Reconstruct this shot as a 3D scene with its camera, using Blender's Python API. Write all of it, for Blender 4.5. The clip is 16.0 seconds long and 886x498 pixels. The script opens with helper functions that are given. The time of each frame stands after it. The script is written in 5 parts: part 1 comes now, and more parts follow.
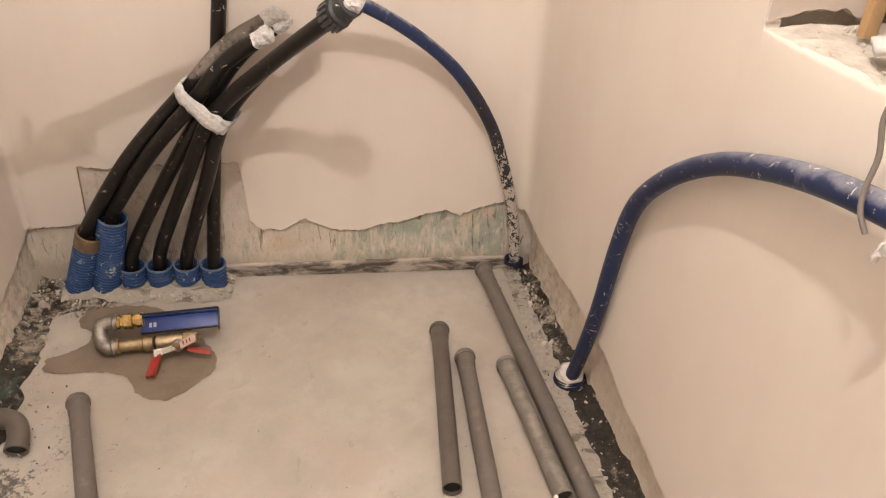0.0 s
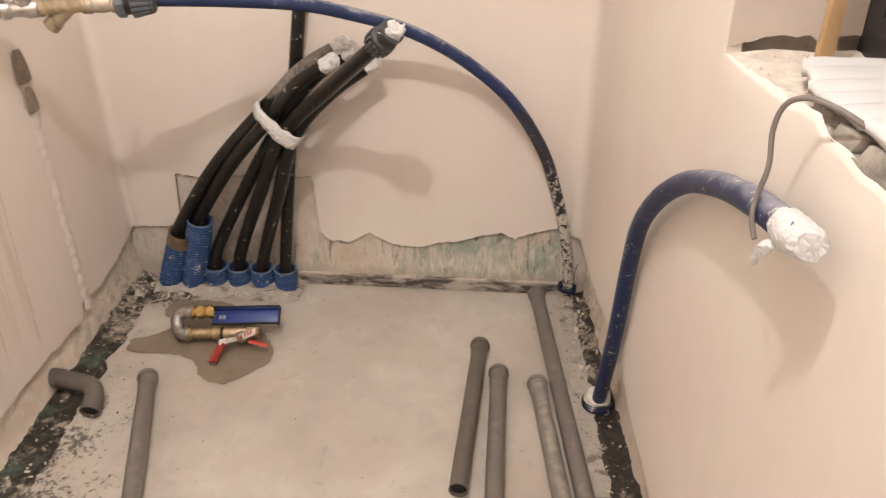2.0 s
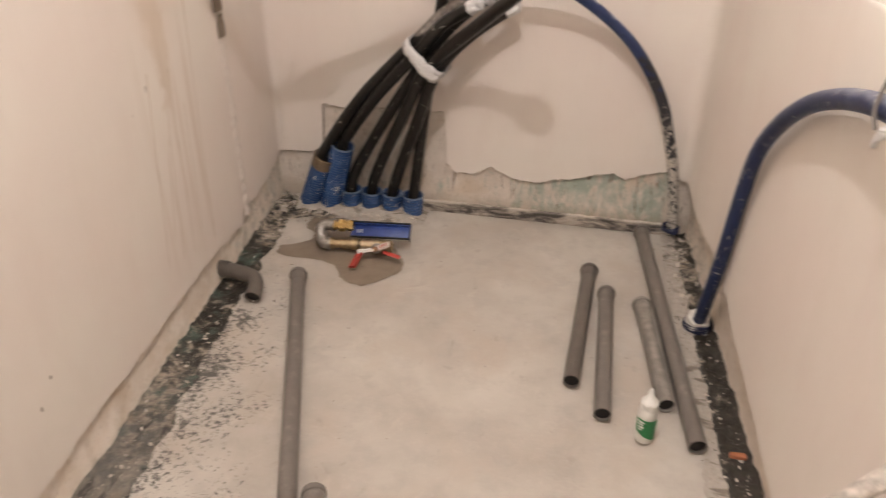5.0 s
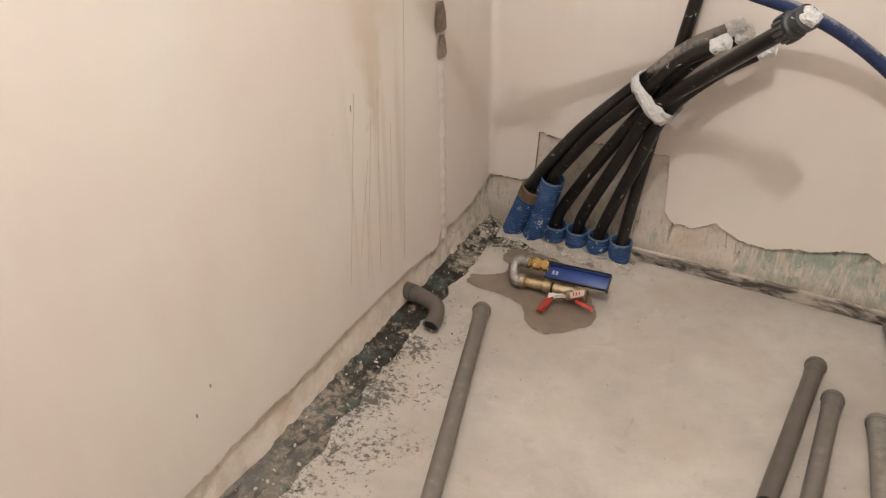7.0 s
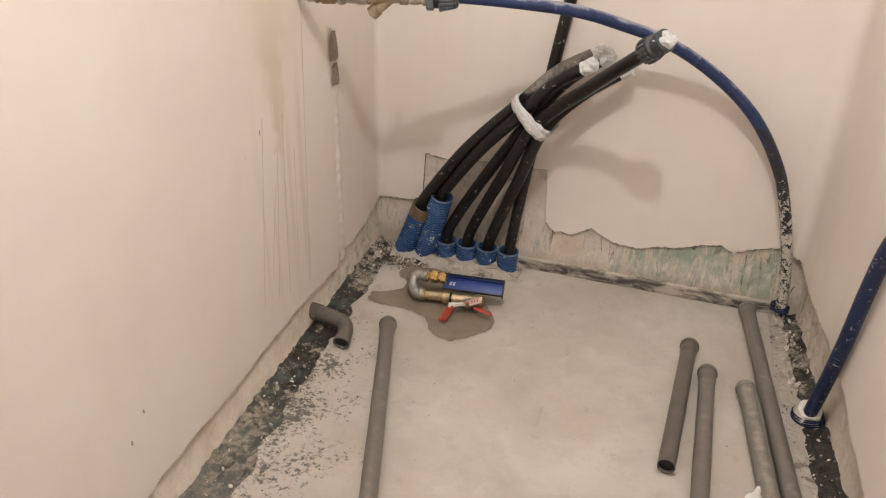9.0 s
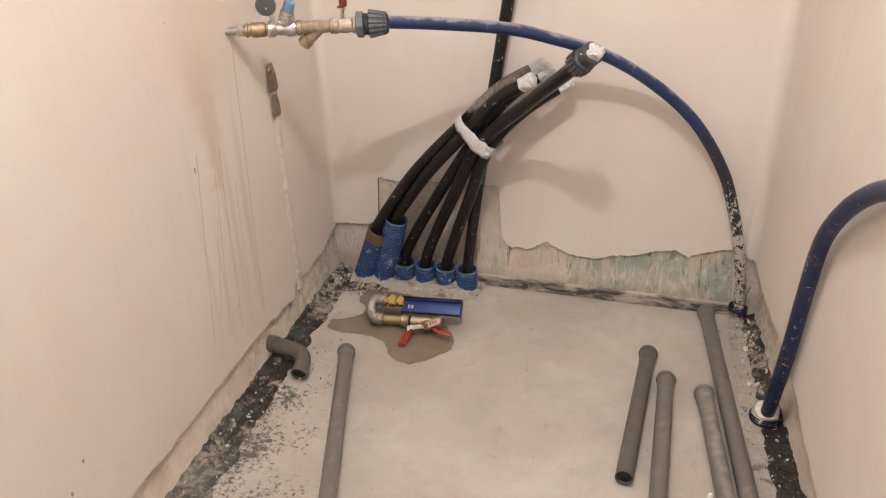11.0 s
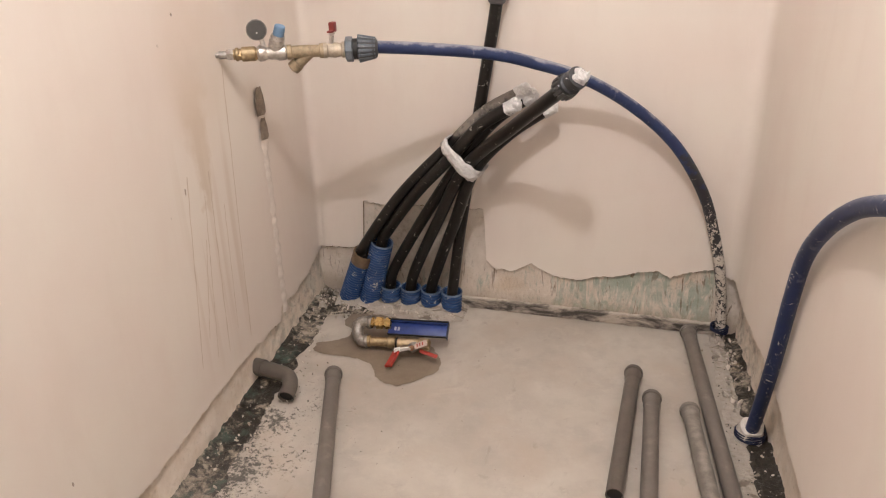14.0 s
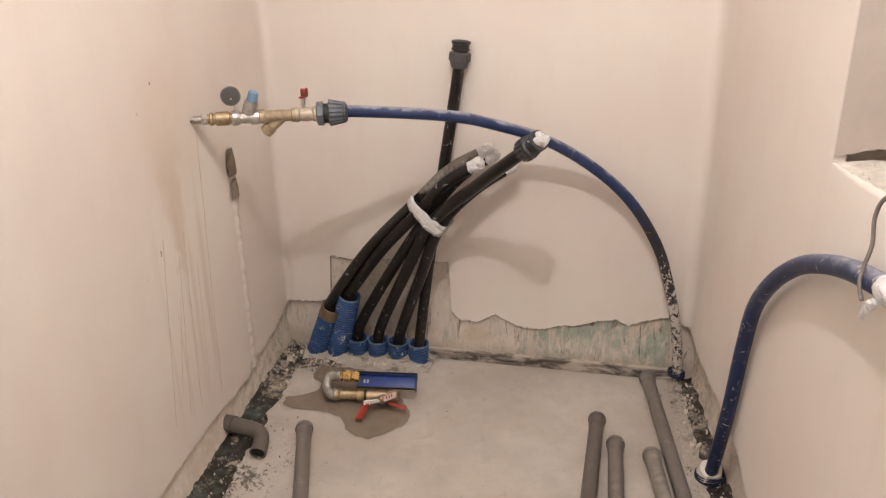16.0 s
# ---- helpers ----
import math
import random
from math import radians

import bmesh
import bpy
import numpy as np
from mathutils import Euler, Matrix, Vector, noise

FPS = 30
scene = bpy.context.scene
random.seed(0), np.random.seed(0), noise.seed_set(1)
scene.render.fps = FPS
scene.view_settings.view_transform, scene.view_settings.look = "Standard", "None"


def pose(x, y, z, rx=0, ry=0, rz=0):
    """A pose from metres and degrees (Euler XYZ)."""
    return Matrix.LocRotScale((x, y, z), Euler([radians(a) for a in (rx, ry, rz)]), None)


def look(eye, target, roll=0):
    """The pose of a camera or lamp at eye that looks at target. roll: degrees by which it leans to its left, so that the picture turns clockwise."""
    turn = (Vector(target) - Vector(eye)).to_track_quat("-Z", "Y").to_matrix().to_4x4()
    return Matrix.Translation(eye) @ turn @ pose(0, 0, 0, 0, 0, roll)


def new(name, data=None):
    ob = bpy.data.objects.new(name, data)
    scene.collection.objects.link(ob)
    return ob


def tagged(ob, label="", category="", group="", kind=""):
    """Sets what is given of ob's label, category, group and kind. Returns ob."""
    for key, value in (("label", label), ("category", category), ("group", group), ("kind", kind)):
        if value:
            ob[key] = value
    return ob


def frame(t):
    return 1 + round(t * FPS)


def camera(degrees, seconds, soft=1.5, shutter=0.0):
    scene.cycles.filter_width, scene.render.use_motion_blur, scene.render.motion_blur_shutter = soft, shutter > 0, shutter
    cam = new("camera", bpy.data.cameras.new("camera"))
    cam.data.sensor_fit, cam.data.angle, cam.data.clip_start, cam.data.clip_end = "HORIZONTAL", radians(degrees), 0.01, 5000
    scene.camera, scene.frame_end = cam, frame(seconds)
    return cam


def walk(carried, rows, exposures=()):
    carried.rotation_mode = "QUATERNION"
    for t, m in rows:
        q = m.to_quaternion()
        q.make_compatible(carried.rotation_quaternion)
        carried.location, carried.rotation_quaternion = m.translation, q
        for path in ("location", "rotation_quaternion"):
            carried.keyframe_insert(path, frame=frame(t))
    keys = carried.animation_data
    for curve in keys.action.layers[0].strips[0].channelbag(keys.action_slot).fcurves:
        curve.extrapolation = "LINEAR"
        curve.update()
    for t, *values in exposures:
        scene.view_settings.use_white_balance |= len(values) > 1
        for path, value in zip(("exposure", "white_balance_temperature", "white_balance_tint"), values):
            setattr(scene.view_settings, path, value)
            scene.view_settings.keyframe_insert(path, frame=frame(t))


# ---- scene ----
cam = camera(61.1, 16.0, 1.15, 0.4)

PATH = [
    (0, (0.969, -2.117, 1.417), (1.142, -0.432, 0.354), 1.4),
    (0.5, (0.972, -2.121, 1.418), (1.147, -0.425, 0.373), 1.1),
    (1, (1.024, -2.14, 1.432), (1.093, -0.41, 0.43), 0.5),
    (1.5, (1.153, -2.187, 1.434), (1.148, -0.444, 0.452), -1.0),
    (2, (1.231, -2.251, 1.414), (1.047, -0.511, 0.445), -0.6),
    (2.5, (1.259, -2.287, 1.42), (0.983, -0.552, 0.464), -2.1),
    (3, (1.24, -2.357, 1.41), (1.165, -0.623, 0.416), -0.6),
    (3.5, (1.208, -2.471, 1.397), (1.257, -0.747, 0.383), 1.7),
    (4, (1.176, -2.554, 1.394), (1.306, -0.848, 0.36), 4.0),
    (4.5, (1.103, -2.6, 1.404), (1.053, -0.875, 0.393), 3.2),
    (5, (1.115, -2.587, 1.406), (0.75, -0.909, 0.38), 0.2),
    (5.2, (1.107, -2.55, 1.407), (0.618, -0.903, 0.384), -0.5),
    (7.3, (1.152, -2.354, 1.413), (0.183, -0.904, 0.436), -1.8),
    (7.5, (1.184, -2.38, 1.398), (0.185, -0.921, 0.464), -2.1),
    (8, (1.141, -2.447, 1.394), (0.227, -0.924, 0.475), -2.2),
    (8.5, (1.071, -2.52, 1.41), (0.338, -0.896, 0.501), -1.0),
    (9, (1.056, -2.539, 1.418), (0.466, -0.868, 0.493), 1.3),
    (9.2, (1.117, -2.541, 1.382), (0.507, -0.866, 0.473), 0.4),
    (11.3, (1.175, -2.453, 1.438), (0.591, -0.756, 0.555), -2.6),
    (11.5, (1.166, -2.418, 1.441), (0.537, -0.743, 0.547), -2.5),
    (12, (1.185, -2.322, 1.441), (0.448, -0.699, 0.533), -3.5),
    (12.5, (1.212, -2.255, 1.434), (0.461, -0.641, 0.523), -5.1),
    (13, (1.222, -2.284, 1.431), (0.567, -0.625, 0.526), -4.3),
    (13.5, (1.184, -2.409, 1.439), (0.617, -0.697, 0.574), -3.1),
    (14, (1.142, -2.524, 1.423), (0.625, -0.775, 0.602), -1.5),
    (14.5, (1.137, -2.574, 1.439), (0.652, -0.813, 0.623), -1.0),
    (15, (1.134, -2.581, 1.448), (0.706, -0.795, 0.657), -0.9),
    (15.5, (1.132, -2.585, 1.474), (0.717, -0.786, 0.707), -1.4),
    (16, (1.118, -2.595, 1.486), (0.709, -0.773, 0.772), -0.9),
]
walk(cam, [(t, look(eye, target, roll)) for t, eye, target, roll in PATH],
     exposures=[(0, 0.0, 6700, 10), (1.5, 0.0, 6550, 10), (2.5, 0.0, 6350, 10), (4, -0.2, 6250, 10), (5.2, -0.15, 6300, 10), (7.5, -0.15, 6050, 4), (9, -0.10, 6100, 5), (12.5, -0.07, 6150, 10), (16, -0.21, 6200, 10)])

# ---- light ----
world = bpy.data.worlds.new("night")
scene.world = world
world.use_nodes = True
world.node_tree.nodes["Background"].inputs[0].default_value = (0.02, 0.025, 0.04, 1)
world.node_tree.nodes["Background"].inputs[1].default_value = 0.15

bulb_data = bpy.data.lights.new("bulb", "POINT")
bulb_data.energy, bulb_data.shadow_soft_size = 79.0, 0.015
bulb_data.color = (1.0, 0.948, 0.908)
bulb = new("bulb_light", bulb_data)
bulb.location = (0.937, -1.83, 2.71)


# ---- materials ----
def shader(name):
    m = bpy.data.materials.new(name)
    m.use_nodes = True
    nt = m.node_tree
    return m, nt, nt.nodes["Principled BSDF"]


def coords(nt, scale=1.0):
    g = nt.nodes.new("ShaderNodeNewGeometry")
    mp = nt.nodes.new("ShaderNodeMapping")
    s = scale if isinstance(scale, tuple) else (scale,) * 3
    mp.inputs["Scale"].default_value = s
    nt.links.new(g.outputs["Position"], mp.inputs["Vector"])
    return mp.outputs[0]


def noise_tex(nt, scale, detail=6.0, rough=0.6, vec=None, distort=0.0):
    n = nt.nodes.new("ShaderNodeTexNoise")
    n.inputs["Scale"].default_value = scale
    n.inputs["Detail"].default_value = detail
    n.inputs["Roughness"].default_value = rough
    n.inputs["Distortion"].default_value = distort
    nt.links.new(vec if vec else coords(nt), n.inputs["Vector"])
    return n.outputs["Fac"]


def ramp(nt, fac, lo, hi, a=0.0, b=1.0):
    n = nt.nodes.new("ShaderNodeMapRange")
    n.inputs[1].default_value, n.inputs[2].default_value = lo, hi
    n.inputs[3].default_value, n.inputs[4].default_value = a, b
    nt.links.new(fac, n.inputs[0])
    return n.outputs[0]


def math_node(nt, op, a, b):
    n = nt.nodes.new("ShaderNodeMath")
    n.operation = op
    for i, v in enumerate((a, b)):
        if isinstance(v, (int, float)):
            n.inputs[i].default_value = v
        else:
            nt.links.new(v, n.inputs[i])
    return n.outputs[0]


def mixed(nt, fac, a, b):
    n = nt.nodes.new("ShaderNodeMix")
    n.data_type = "RGBA"
    for sock, v in ((n.inputs[0], fac), (n.inputs[6], a), (n.inputs[7], b)):
        if isinstance(v, (int, float)):
            sock.default_value = v
        elif isinstance(v, tuple):
            sock.default_value = (*v, 1)
        else:
            nt.links.new(v, sock)
    return n.outputs[2]


def bump(nt, bsdf, height, strength, distance):
    n = nt.nodes.new("ShaderNodeBump")
    n.inputs["Strength"].default_value, n.inputs["Distance"].default_value = strength, distance
    nt.links.new(height, n.inputs["Height"])
    nt.links.new(n.outputs[0], bsdf.inputs["Normal"])


def axis_value(nt, which):
    s = nt.nodes.new("ShaderNodeSeparateXYZ")
    nt.links.new(coords(nt), s.inputs[0])
    return s.outputs[which]


def plaster_material(stained=False):
    m, nt, b = shader("gypsum_plaster_stained" if stained else "gypsum_plaster")
    patch = noise_tex(nt, 2.2, 3, 0.5)
    fine = noise_tex(nt, 90, 4, 0.6)
    smear = noise_tex(nt, 9, 5, 0.6, coords(nt, (1.0, 1.0, 0.35)))
    c = mixed(nt, ramp(nt, patch, 0.36, 0.66), (0.735, 0.645, 0.58), (0.755, 0.69, 0.618))
    c = mixed(nt, ramp(nt, smear, 0.5, 0.8, 0, 0.30), c, (0.66, 0.56, 0.49))
    specks = noise_tex(nt, 38, 2, 0.4)
    c = mixed(nt, ramp(nt, specks, 0.80, 0.83, 0, 0.5), c, (0.33, 0.27, 0.22))
    if stained:
        # old water wash under the inlet: a soft halo and a tongue that narrows downwards
        y, z = axis_value(nt, 1), axis_value(nt, 2)
        wob = ramp(nt, noise_tex(nt, 9, 4, 0.6), 0.3, 0.7, -0.035, 0.035)
        half = ramp(nt, z, 0.64, 1.00, 0.004, 0.085)
        side = math_node(nt, "ABSOLUTE", math_node(nt, "ADD", math_node(nt, "ADD", y, 0.815), wob), 0)
        tongue = ramp(nt, math_node(nt, "DIVIDE", side, half), 0.55, 1.25, 1.0, 0.0)
        tongue = math_node(nt, "MULTIPLY", tongue, ramp(nt, z, 1.10, 0.93, 0.0, 1.0))
        tongue = math_node(nt, "MULTIPLY", tongue, ramp(nt, z, 0.62, 0.72, 0.0, 1.0))
        c = mixed(nt, math_node(nt, "MULTIPLY", tongue, 0.45), c, (0.56, 0.44, 0.32))
        dy = math_node(nt, "MULTIPLY", math_node(nt, "ADD", y, 0.76), 5.0)
        dz = math_node(nt, "MULTIPLY", math_node(nt, "ADD", z, -1.06), 4.2)
        rr = math_node(nt, "ADD", math_node(nt, "MULTIPLY", dy, dy), math_node(nt, "MULTIPLY", dz, dz))
        halo = ramp(nt, math_node(nt, "ADD", rr, math_node(nt, "MULTIPLY", wob, 6.0)), 0.1, 1.2, 0.28, 0.0)
        c = mixed(nt, halo, c, (0.62, 0.50, 0.38))
        runs = noise_tex(nt, 30, 3, 0.5, coords(nt, (1.0, 1.0, 0.03)), 0.3)
        zone = math_node(nt, "MULTIPLY", ramp(nt, z, 0.15, 0.40, 0.0, 1.0), ramp(nt, z, 0.75, 0.95, 1.0, 0.0))
        zone = math_node(nt, "MULTIPLY", zone, math_node(nt, "MULTIPLY", ramp(nt, y, -1.02, -0.93, 0, 1), ramp(nt, y, -0.70, -0.60, 1, 0)))
        c = mixed(nt, math_node(nt, "MULTIPLY", ramp(nt, runs, 0.50, 0.66, 0, 0.42), zone), c, (0.56, 0.44, 0.34))
    nt.links.new(c, b.inputs["Base Color"])
    b.inputs["Roughness"].default_value = 0.82
    h = math_node(nt, "ADD", math_node(nt, "MULTIPLY", smear, 1.0), math_node(nt, "MULTIPLY", fine, 0.12))
    bump(nt, b, h, 0.22, 0.006)
    return m


def substrate_material(teal):
    """Raw bonding coat under the plaster, with smears of green primer where teal is set."""
    m, nt, b = shader("raw_render_primed" if teal else "raw_render")
    n1 = noise_tex(nt, 14, 6, 0.65)
    n2 = noise_tex(nt, 55, 5, 0.7)
    low, high = ((0.60, 0.52, 0.445), (0.71, 0.635, 0.56)) if teal else ((0.68, 0.58, 0.48), (0.77, 0.69, 0.60))
    c = mixed(nt, ramp(nt, n1, 0.35, 0.65), low, high)
    c = mixed(nt, ramp(nt, n2, 0.56, 0.74, 0, 0.6 if teal else 0.4), c, (0.32, 0.255, 0.19))
    c = mixed(nt, ramp(nt, noise_tex(nt, 9, 6, 0.72), 0.60, 0.70, 0, 0.5 if teal else 0.35), c, (0.34, 0.25, 0.16))
    c = mixed(nt, ramp(nt, noise_tex(nt, 5, 5, 0.65), 0.50, 0.66, 0, 0.42), c, (0.56, 0.42, 0.27))
    if not teal:
        # smears of green-grey primer near the far corner
        smear = math_node(nt, "ADD", noise_tex(nt, 12, 6, 0.7, None, 0.8), ramp(nt, axis_value(nt, 1), -0.45, -0.85, 0.06, -0.12))
        c = mixed(nt, ramp(nt, smear, 0.52, 0.64, 0, 0.36), c, (0.38, 0.39, 0.33))
        c = mixed(nt, ramp(nt, math_node(nt, "ADD", noise_tex(nt, 30, 6, 0.7), ramp(nt, axis_value(nt, 1), -0.30, -0.60, 0.06, -0.08)), 0.58, 0.66, 0, 0.35), c, (0.18, 0.15, 0.12))
    if teal:
        streak = noise_tex(nt, 22, 6, 0.7, coords(nt, (1.0, 1.0, 0.30)), 1.6)
        side = math_node(nt, "ADD", ramp(nt, axis_value(nt, 0), 0.62, 1.00, -0.15, 0.06), ramp(nt, noise_tex(nt, 6, 5, 0.65), 0.3, 0.7, -0.12, 0.12))
        f = ramp(nt, math_node(nt, "ADD", streak, side), 0.45, 0.59, 0, 0.66)
        f = math_node(nt, "MULTIPLY", f, ramp(nt, math_node(nt, "ADD", axis_value(nt, 0), ramp(nt, streak, 0.3, 0.7, -0.02, 0.02)), 1.385, 1.405, 1.0, 0.0))
        green = mixed(nt, ramp(nt, noise_tex(nt, 17, 4, 0.6), 0.42, 0.62), (0.19, 0.285, 0.23), (0.36, 0.42, 0.36))
        c = mixed(nt, f, c, green)
        # runs of brown water and scraped pale ridges
        drip = noise_tex(nt, 40, 5, 0.62, coords(nt, (1.0, 1.0, 0.16)), 1.4)
        patchy = math_node(nt, "MULTIPLY", ramp(nt, noise_tex(nt, 8, 3, 0.6), 0.42, 0.58, 0.15, 1.0), ramp(nt, axis_value(nt, 2), 0.22, 0.27, 1.0, 0.15))
        c = mixed(nt, math_node(nt, "MULTIPLY", ramp(nt, drip, 0.57, 0.63, 0, 0.85), patchy), c, (0.17, 0.115, 0.072))
        c = mixed(nt, ramp(nt, noise_tex(nt, 34, 5, 0.65, coords(nt, (1, 1, 0.4)), 0.9), 0.61, 0.67, 0, 0.7), c, (0.62, 0.55, 0.465))
        c = mixed(nt, ramp(nt, math_node(nt, "ADD", axis_value(nt, 2), ramp(nt, drip, 0.3, 0.7, -0.02, 0.02)), 0.045, 0.085, 0.45, 0.0), c, (0.36, 0.28, 0.20))
    nt.links.new(c, b.inputs["Base Color"])
    b.inputs["Roughness"].default_value = 0.92
    bump(nt, b, math_node(nt, "ADD", n1, math_node(nt, "MULTIPLY", n2, 0.4)), 0.6, 0.012)
    return m


def screed_material():
    m, nt, b = shader("cement_screed")
    big = noise_tex(nt, 2.6, 5, 0.55, None, 0.4)
    mid = noise_tex(nt, 11, 6, 0.62)
    fine = noise_tex(nt, 70, 5, 0.65)
    c = mixed(nt, ramp(nt, big, 0.34, 0.68), (0.412, 0.362, 0.310), (0.550, 0.500, 0.440))
    c = mixed(nt, ramp(nt, mid, 0.48, 0.74, 0, 0.45), c, (0.355, 0.315, 0.28))
    c = mixed(nt, ramp(nt, fine, 0.56, 0.8, 0, 0.22), c, (0.66, 0.59, 0.51))
    c = mixed(nt, ramp(nt, noise_tex(nt, 42, 3, 0.5), 0.73, 0.77, 0, 0.65), c, (0.25, 0.17, 0.13))
    c = mixed(nt, ramp(nt, noise_tex(nt, 4.3, 4, 0.6), 0.50, 0.68, 0, 0.6), c, (0.465, 0.39, 0.32))
    c = mixed(nt, ramp(nt, noise_tex(nt, 15, 5, 0.6, coords(nt, (1.0, 0.6, 1.0)), 0.6), 0.63, 0.70, 0, 0.32), c, (0.29, 0.245, 0.20))
    c = mixed(nt, ramp(nt, noise_tex(nt, 7, 6, 0.7, None, 0.8), 0.58, 0.72, 0, 0.45), c, (0.60, 0.54, 0.465))
    # bitumen crumbs trodden in along the wall side, thinning out over the floor
    x, y = axis_value(nt, 0), axis_value(nt, 1)
    off = math_node(nt, "ADD", x, math_node(nt, "MULTIPLY", y, 0.09))
    near = ramp(nt, off, -0.05, 0.42, 0.23, 0.0)
    along = ramp(nt, y, -0.45, -0.85, 0.0, 1.0)
    amount = math_node(nt, "MULTIPLY", near, along)
    crumbs = math_node(nt, "ADD", math_node(nt, "ADD", math_node(nt, "MULTIPLY", noise_tex(nt, 58, 6, 0.78, None, 0.1), 0.75), math_node(nt, "MULTIPLY", noise_tex(nt, 7, 4, 0.65), 0.40)), amount)
    c = mixed(nt, ramp(nt, crumbs, 0.755, 0.82, 0, 0.85), c, (0.055, 0.051, 0.046))
    nt.links.new(c, b.inputs["Base Color"])
    nt.links.new(ramp(nt, mid, 0.3, 0.7, 0.62, 0.85), b.inputs["Roughness"])
    h = math_node(nt, "ADD", math_node(nt, "MULTIPLY", mid, 0.5), math_node(nt, "MULTIPLY", fine, 0.35))
    bump(nt, b, h, 0.35, 0.006)
    return m


def creased_tape():
    m, nt, b = shader("crumpled_white_tape")
    v = nt.nodes.new("ShaderNodeTexVoronoi")
    v.feature = "DISTANCE_TO_EDGE"
    v.inputs["Scale"].default_value = 85
    warp = nt.nodes.new("ShaderNodeVectorMath")
    warp.operation = "ADD"
    n = nt.nodes.new("ShaderNodeTexNoise")
    n.inputs["Scale"].default_value = 40
    mul = nt.nodes.new("ShaderNodeVectorMath")
    mul.operation = "SCALE"
    mul.inputs["Scale"].default_value = 0.02
    p = coords(nt)
    nt.links.new(p, n.inputs["Vector"])
    nt.links.new(n.outputs["Color"], mul.inputs[0])
    nt.links.new(p, warp.inputs[0])
    nt.links.new(mul.outputs[0], warp.inputs[1])
    nt.links.new(warp.outputs[0], v.inputs["Vector"])
    f = v.outputs["Distance"]
    dirt = noise_tex(nt, 60, 5, 0.7)
    # crease lines darkened in the colour, as shade in the folds
    c = mixed(nt, ramp(nt, f, 0.0, 0.10, 0.30, 0.0), (0.68, 0.66, 0.65), (0.34, 0.31, 0.29))
    c = mixed(nt, ramp(nt, dirt, 0.57, 0.70, 0, 0.38), c, (0.42, 0.38, 0.35))
    nt.links.new(c, b.inputs["Base Color"])
    b.inputs["Roughness"].default_value = 0.45
    bump(nt, b, math_node(nt, "ADD", f, math_node(nt, "MULTIPLY", dirt, 0.5)), 0.6, 0.007)
    return m


def mortar_material():
    m, nt, b = shader("grey_mortar")
    n1 = noise_tex(nt, 10, 6, 0.6, coords(nt, (0.7, 1.6, 1.0)), 1.0)
    n2 = noise_tex(nt, 60, 5, 0.7)
    c = mixed(nt, ramp(nt, n2, 0.35, 0.65), (0.42, 0.37, 0.315), (0.50, 0.445, 0.385))
    c = mixed(nt, ramp(nt, n1, 0.55, 0.62, 0, 0.7), c, (0.14, 0.11, 0.08))
    c = mixed(nt, ramp(nt, n1, 0.44, 0.36, 0, 0.3), c, (0.60, 0.55, 0.49))
    nt.links.new(c, b.inputs["Base Color"])
    b.inputs["Roughness"].default_value = 0.92
    bump(nt, b, math_node(nt, "ADD", n2, math_node(nt, "MULTIPLY", n1, -1.0)), 0.7, 0.012)
    return m


def ledge_material():
    m, nt, b = shader("dirty_ledge")
    n1 = noise_tex(nt, 16, 6, 0.7, coords(nt, (0.5, 1.0, 1.6)), 0.6)
    c = mixed(nt, ramp(nt, n1, 0.42, 0.60), (0.055, 0.045, 0.038), (0.40, 0.34, 0.285))
    lip = ramp(nt, axis_value(nt, 2), 0.033, 0.040, 0.0, 0.8)
    c = mixed(nt, math_node(nt, "MULTIPLY", lip, ramp(nt, n1, 0.3, 0.5)), c, (0.56, 0.49, 0.42))
    nt.links.new(c, b.inputs["Base Color"])
    b.inputs["Roughness"].default_value = 0.85
    bump(nt, b, n1, 0.6, 0.008)
    return m


def damp_material():
    m, nt, b = shader("damp_screed")
    mid = noise_tex(nt, 11, 6, 0.62)
    fine = noise_tex(nt, 70, 5, 0.65)
    c = mixed(nt, ramp(nt, mid, 0.35, 0.7), (0.205, 0.158, 0.114), (0.265, 0.21, 0.158))
    c = mixed(nt, ramp(nt, fine, 0.6, 0.8, 0, 0.3), c, (0.36, 0.29, 0.22))
    nt.links.new(c, b.inputs["Base Color"])
    b.inputs["Roughness"].default_value = 0.5
    bump(nt, b, fine, 0.25, 0.004)
    return m


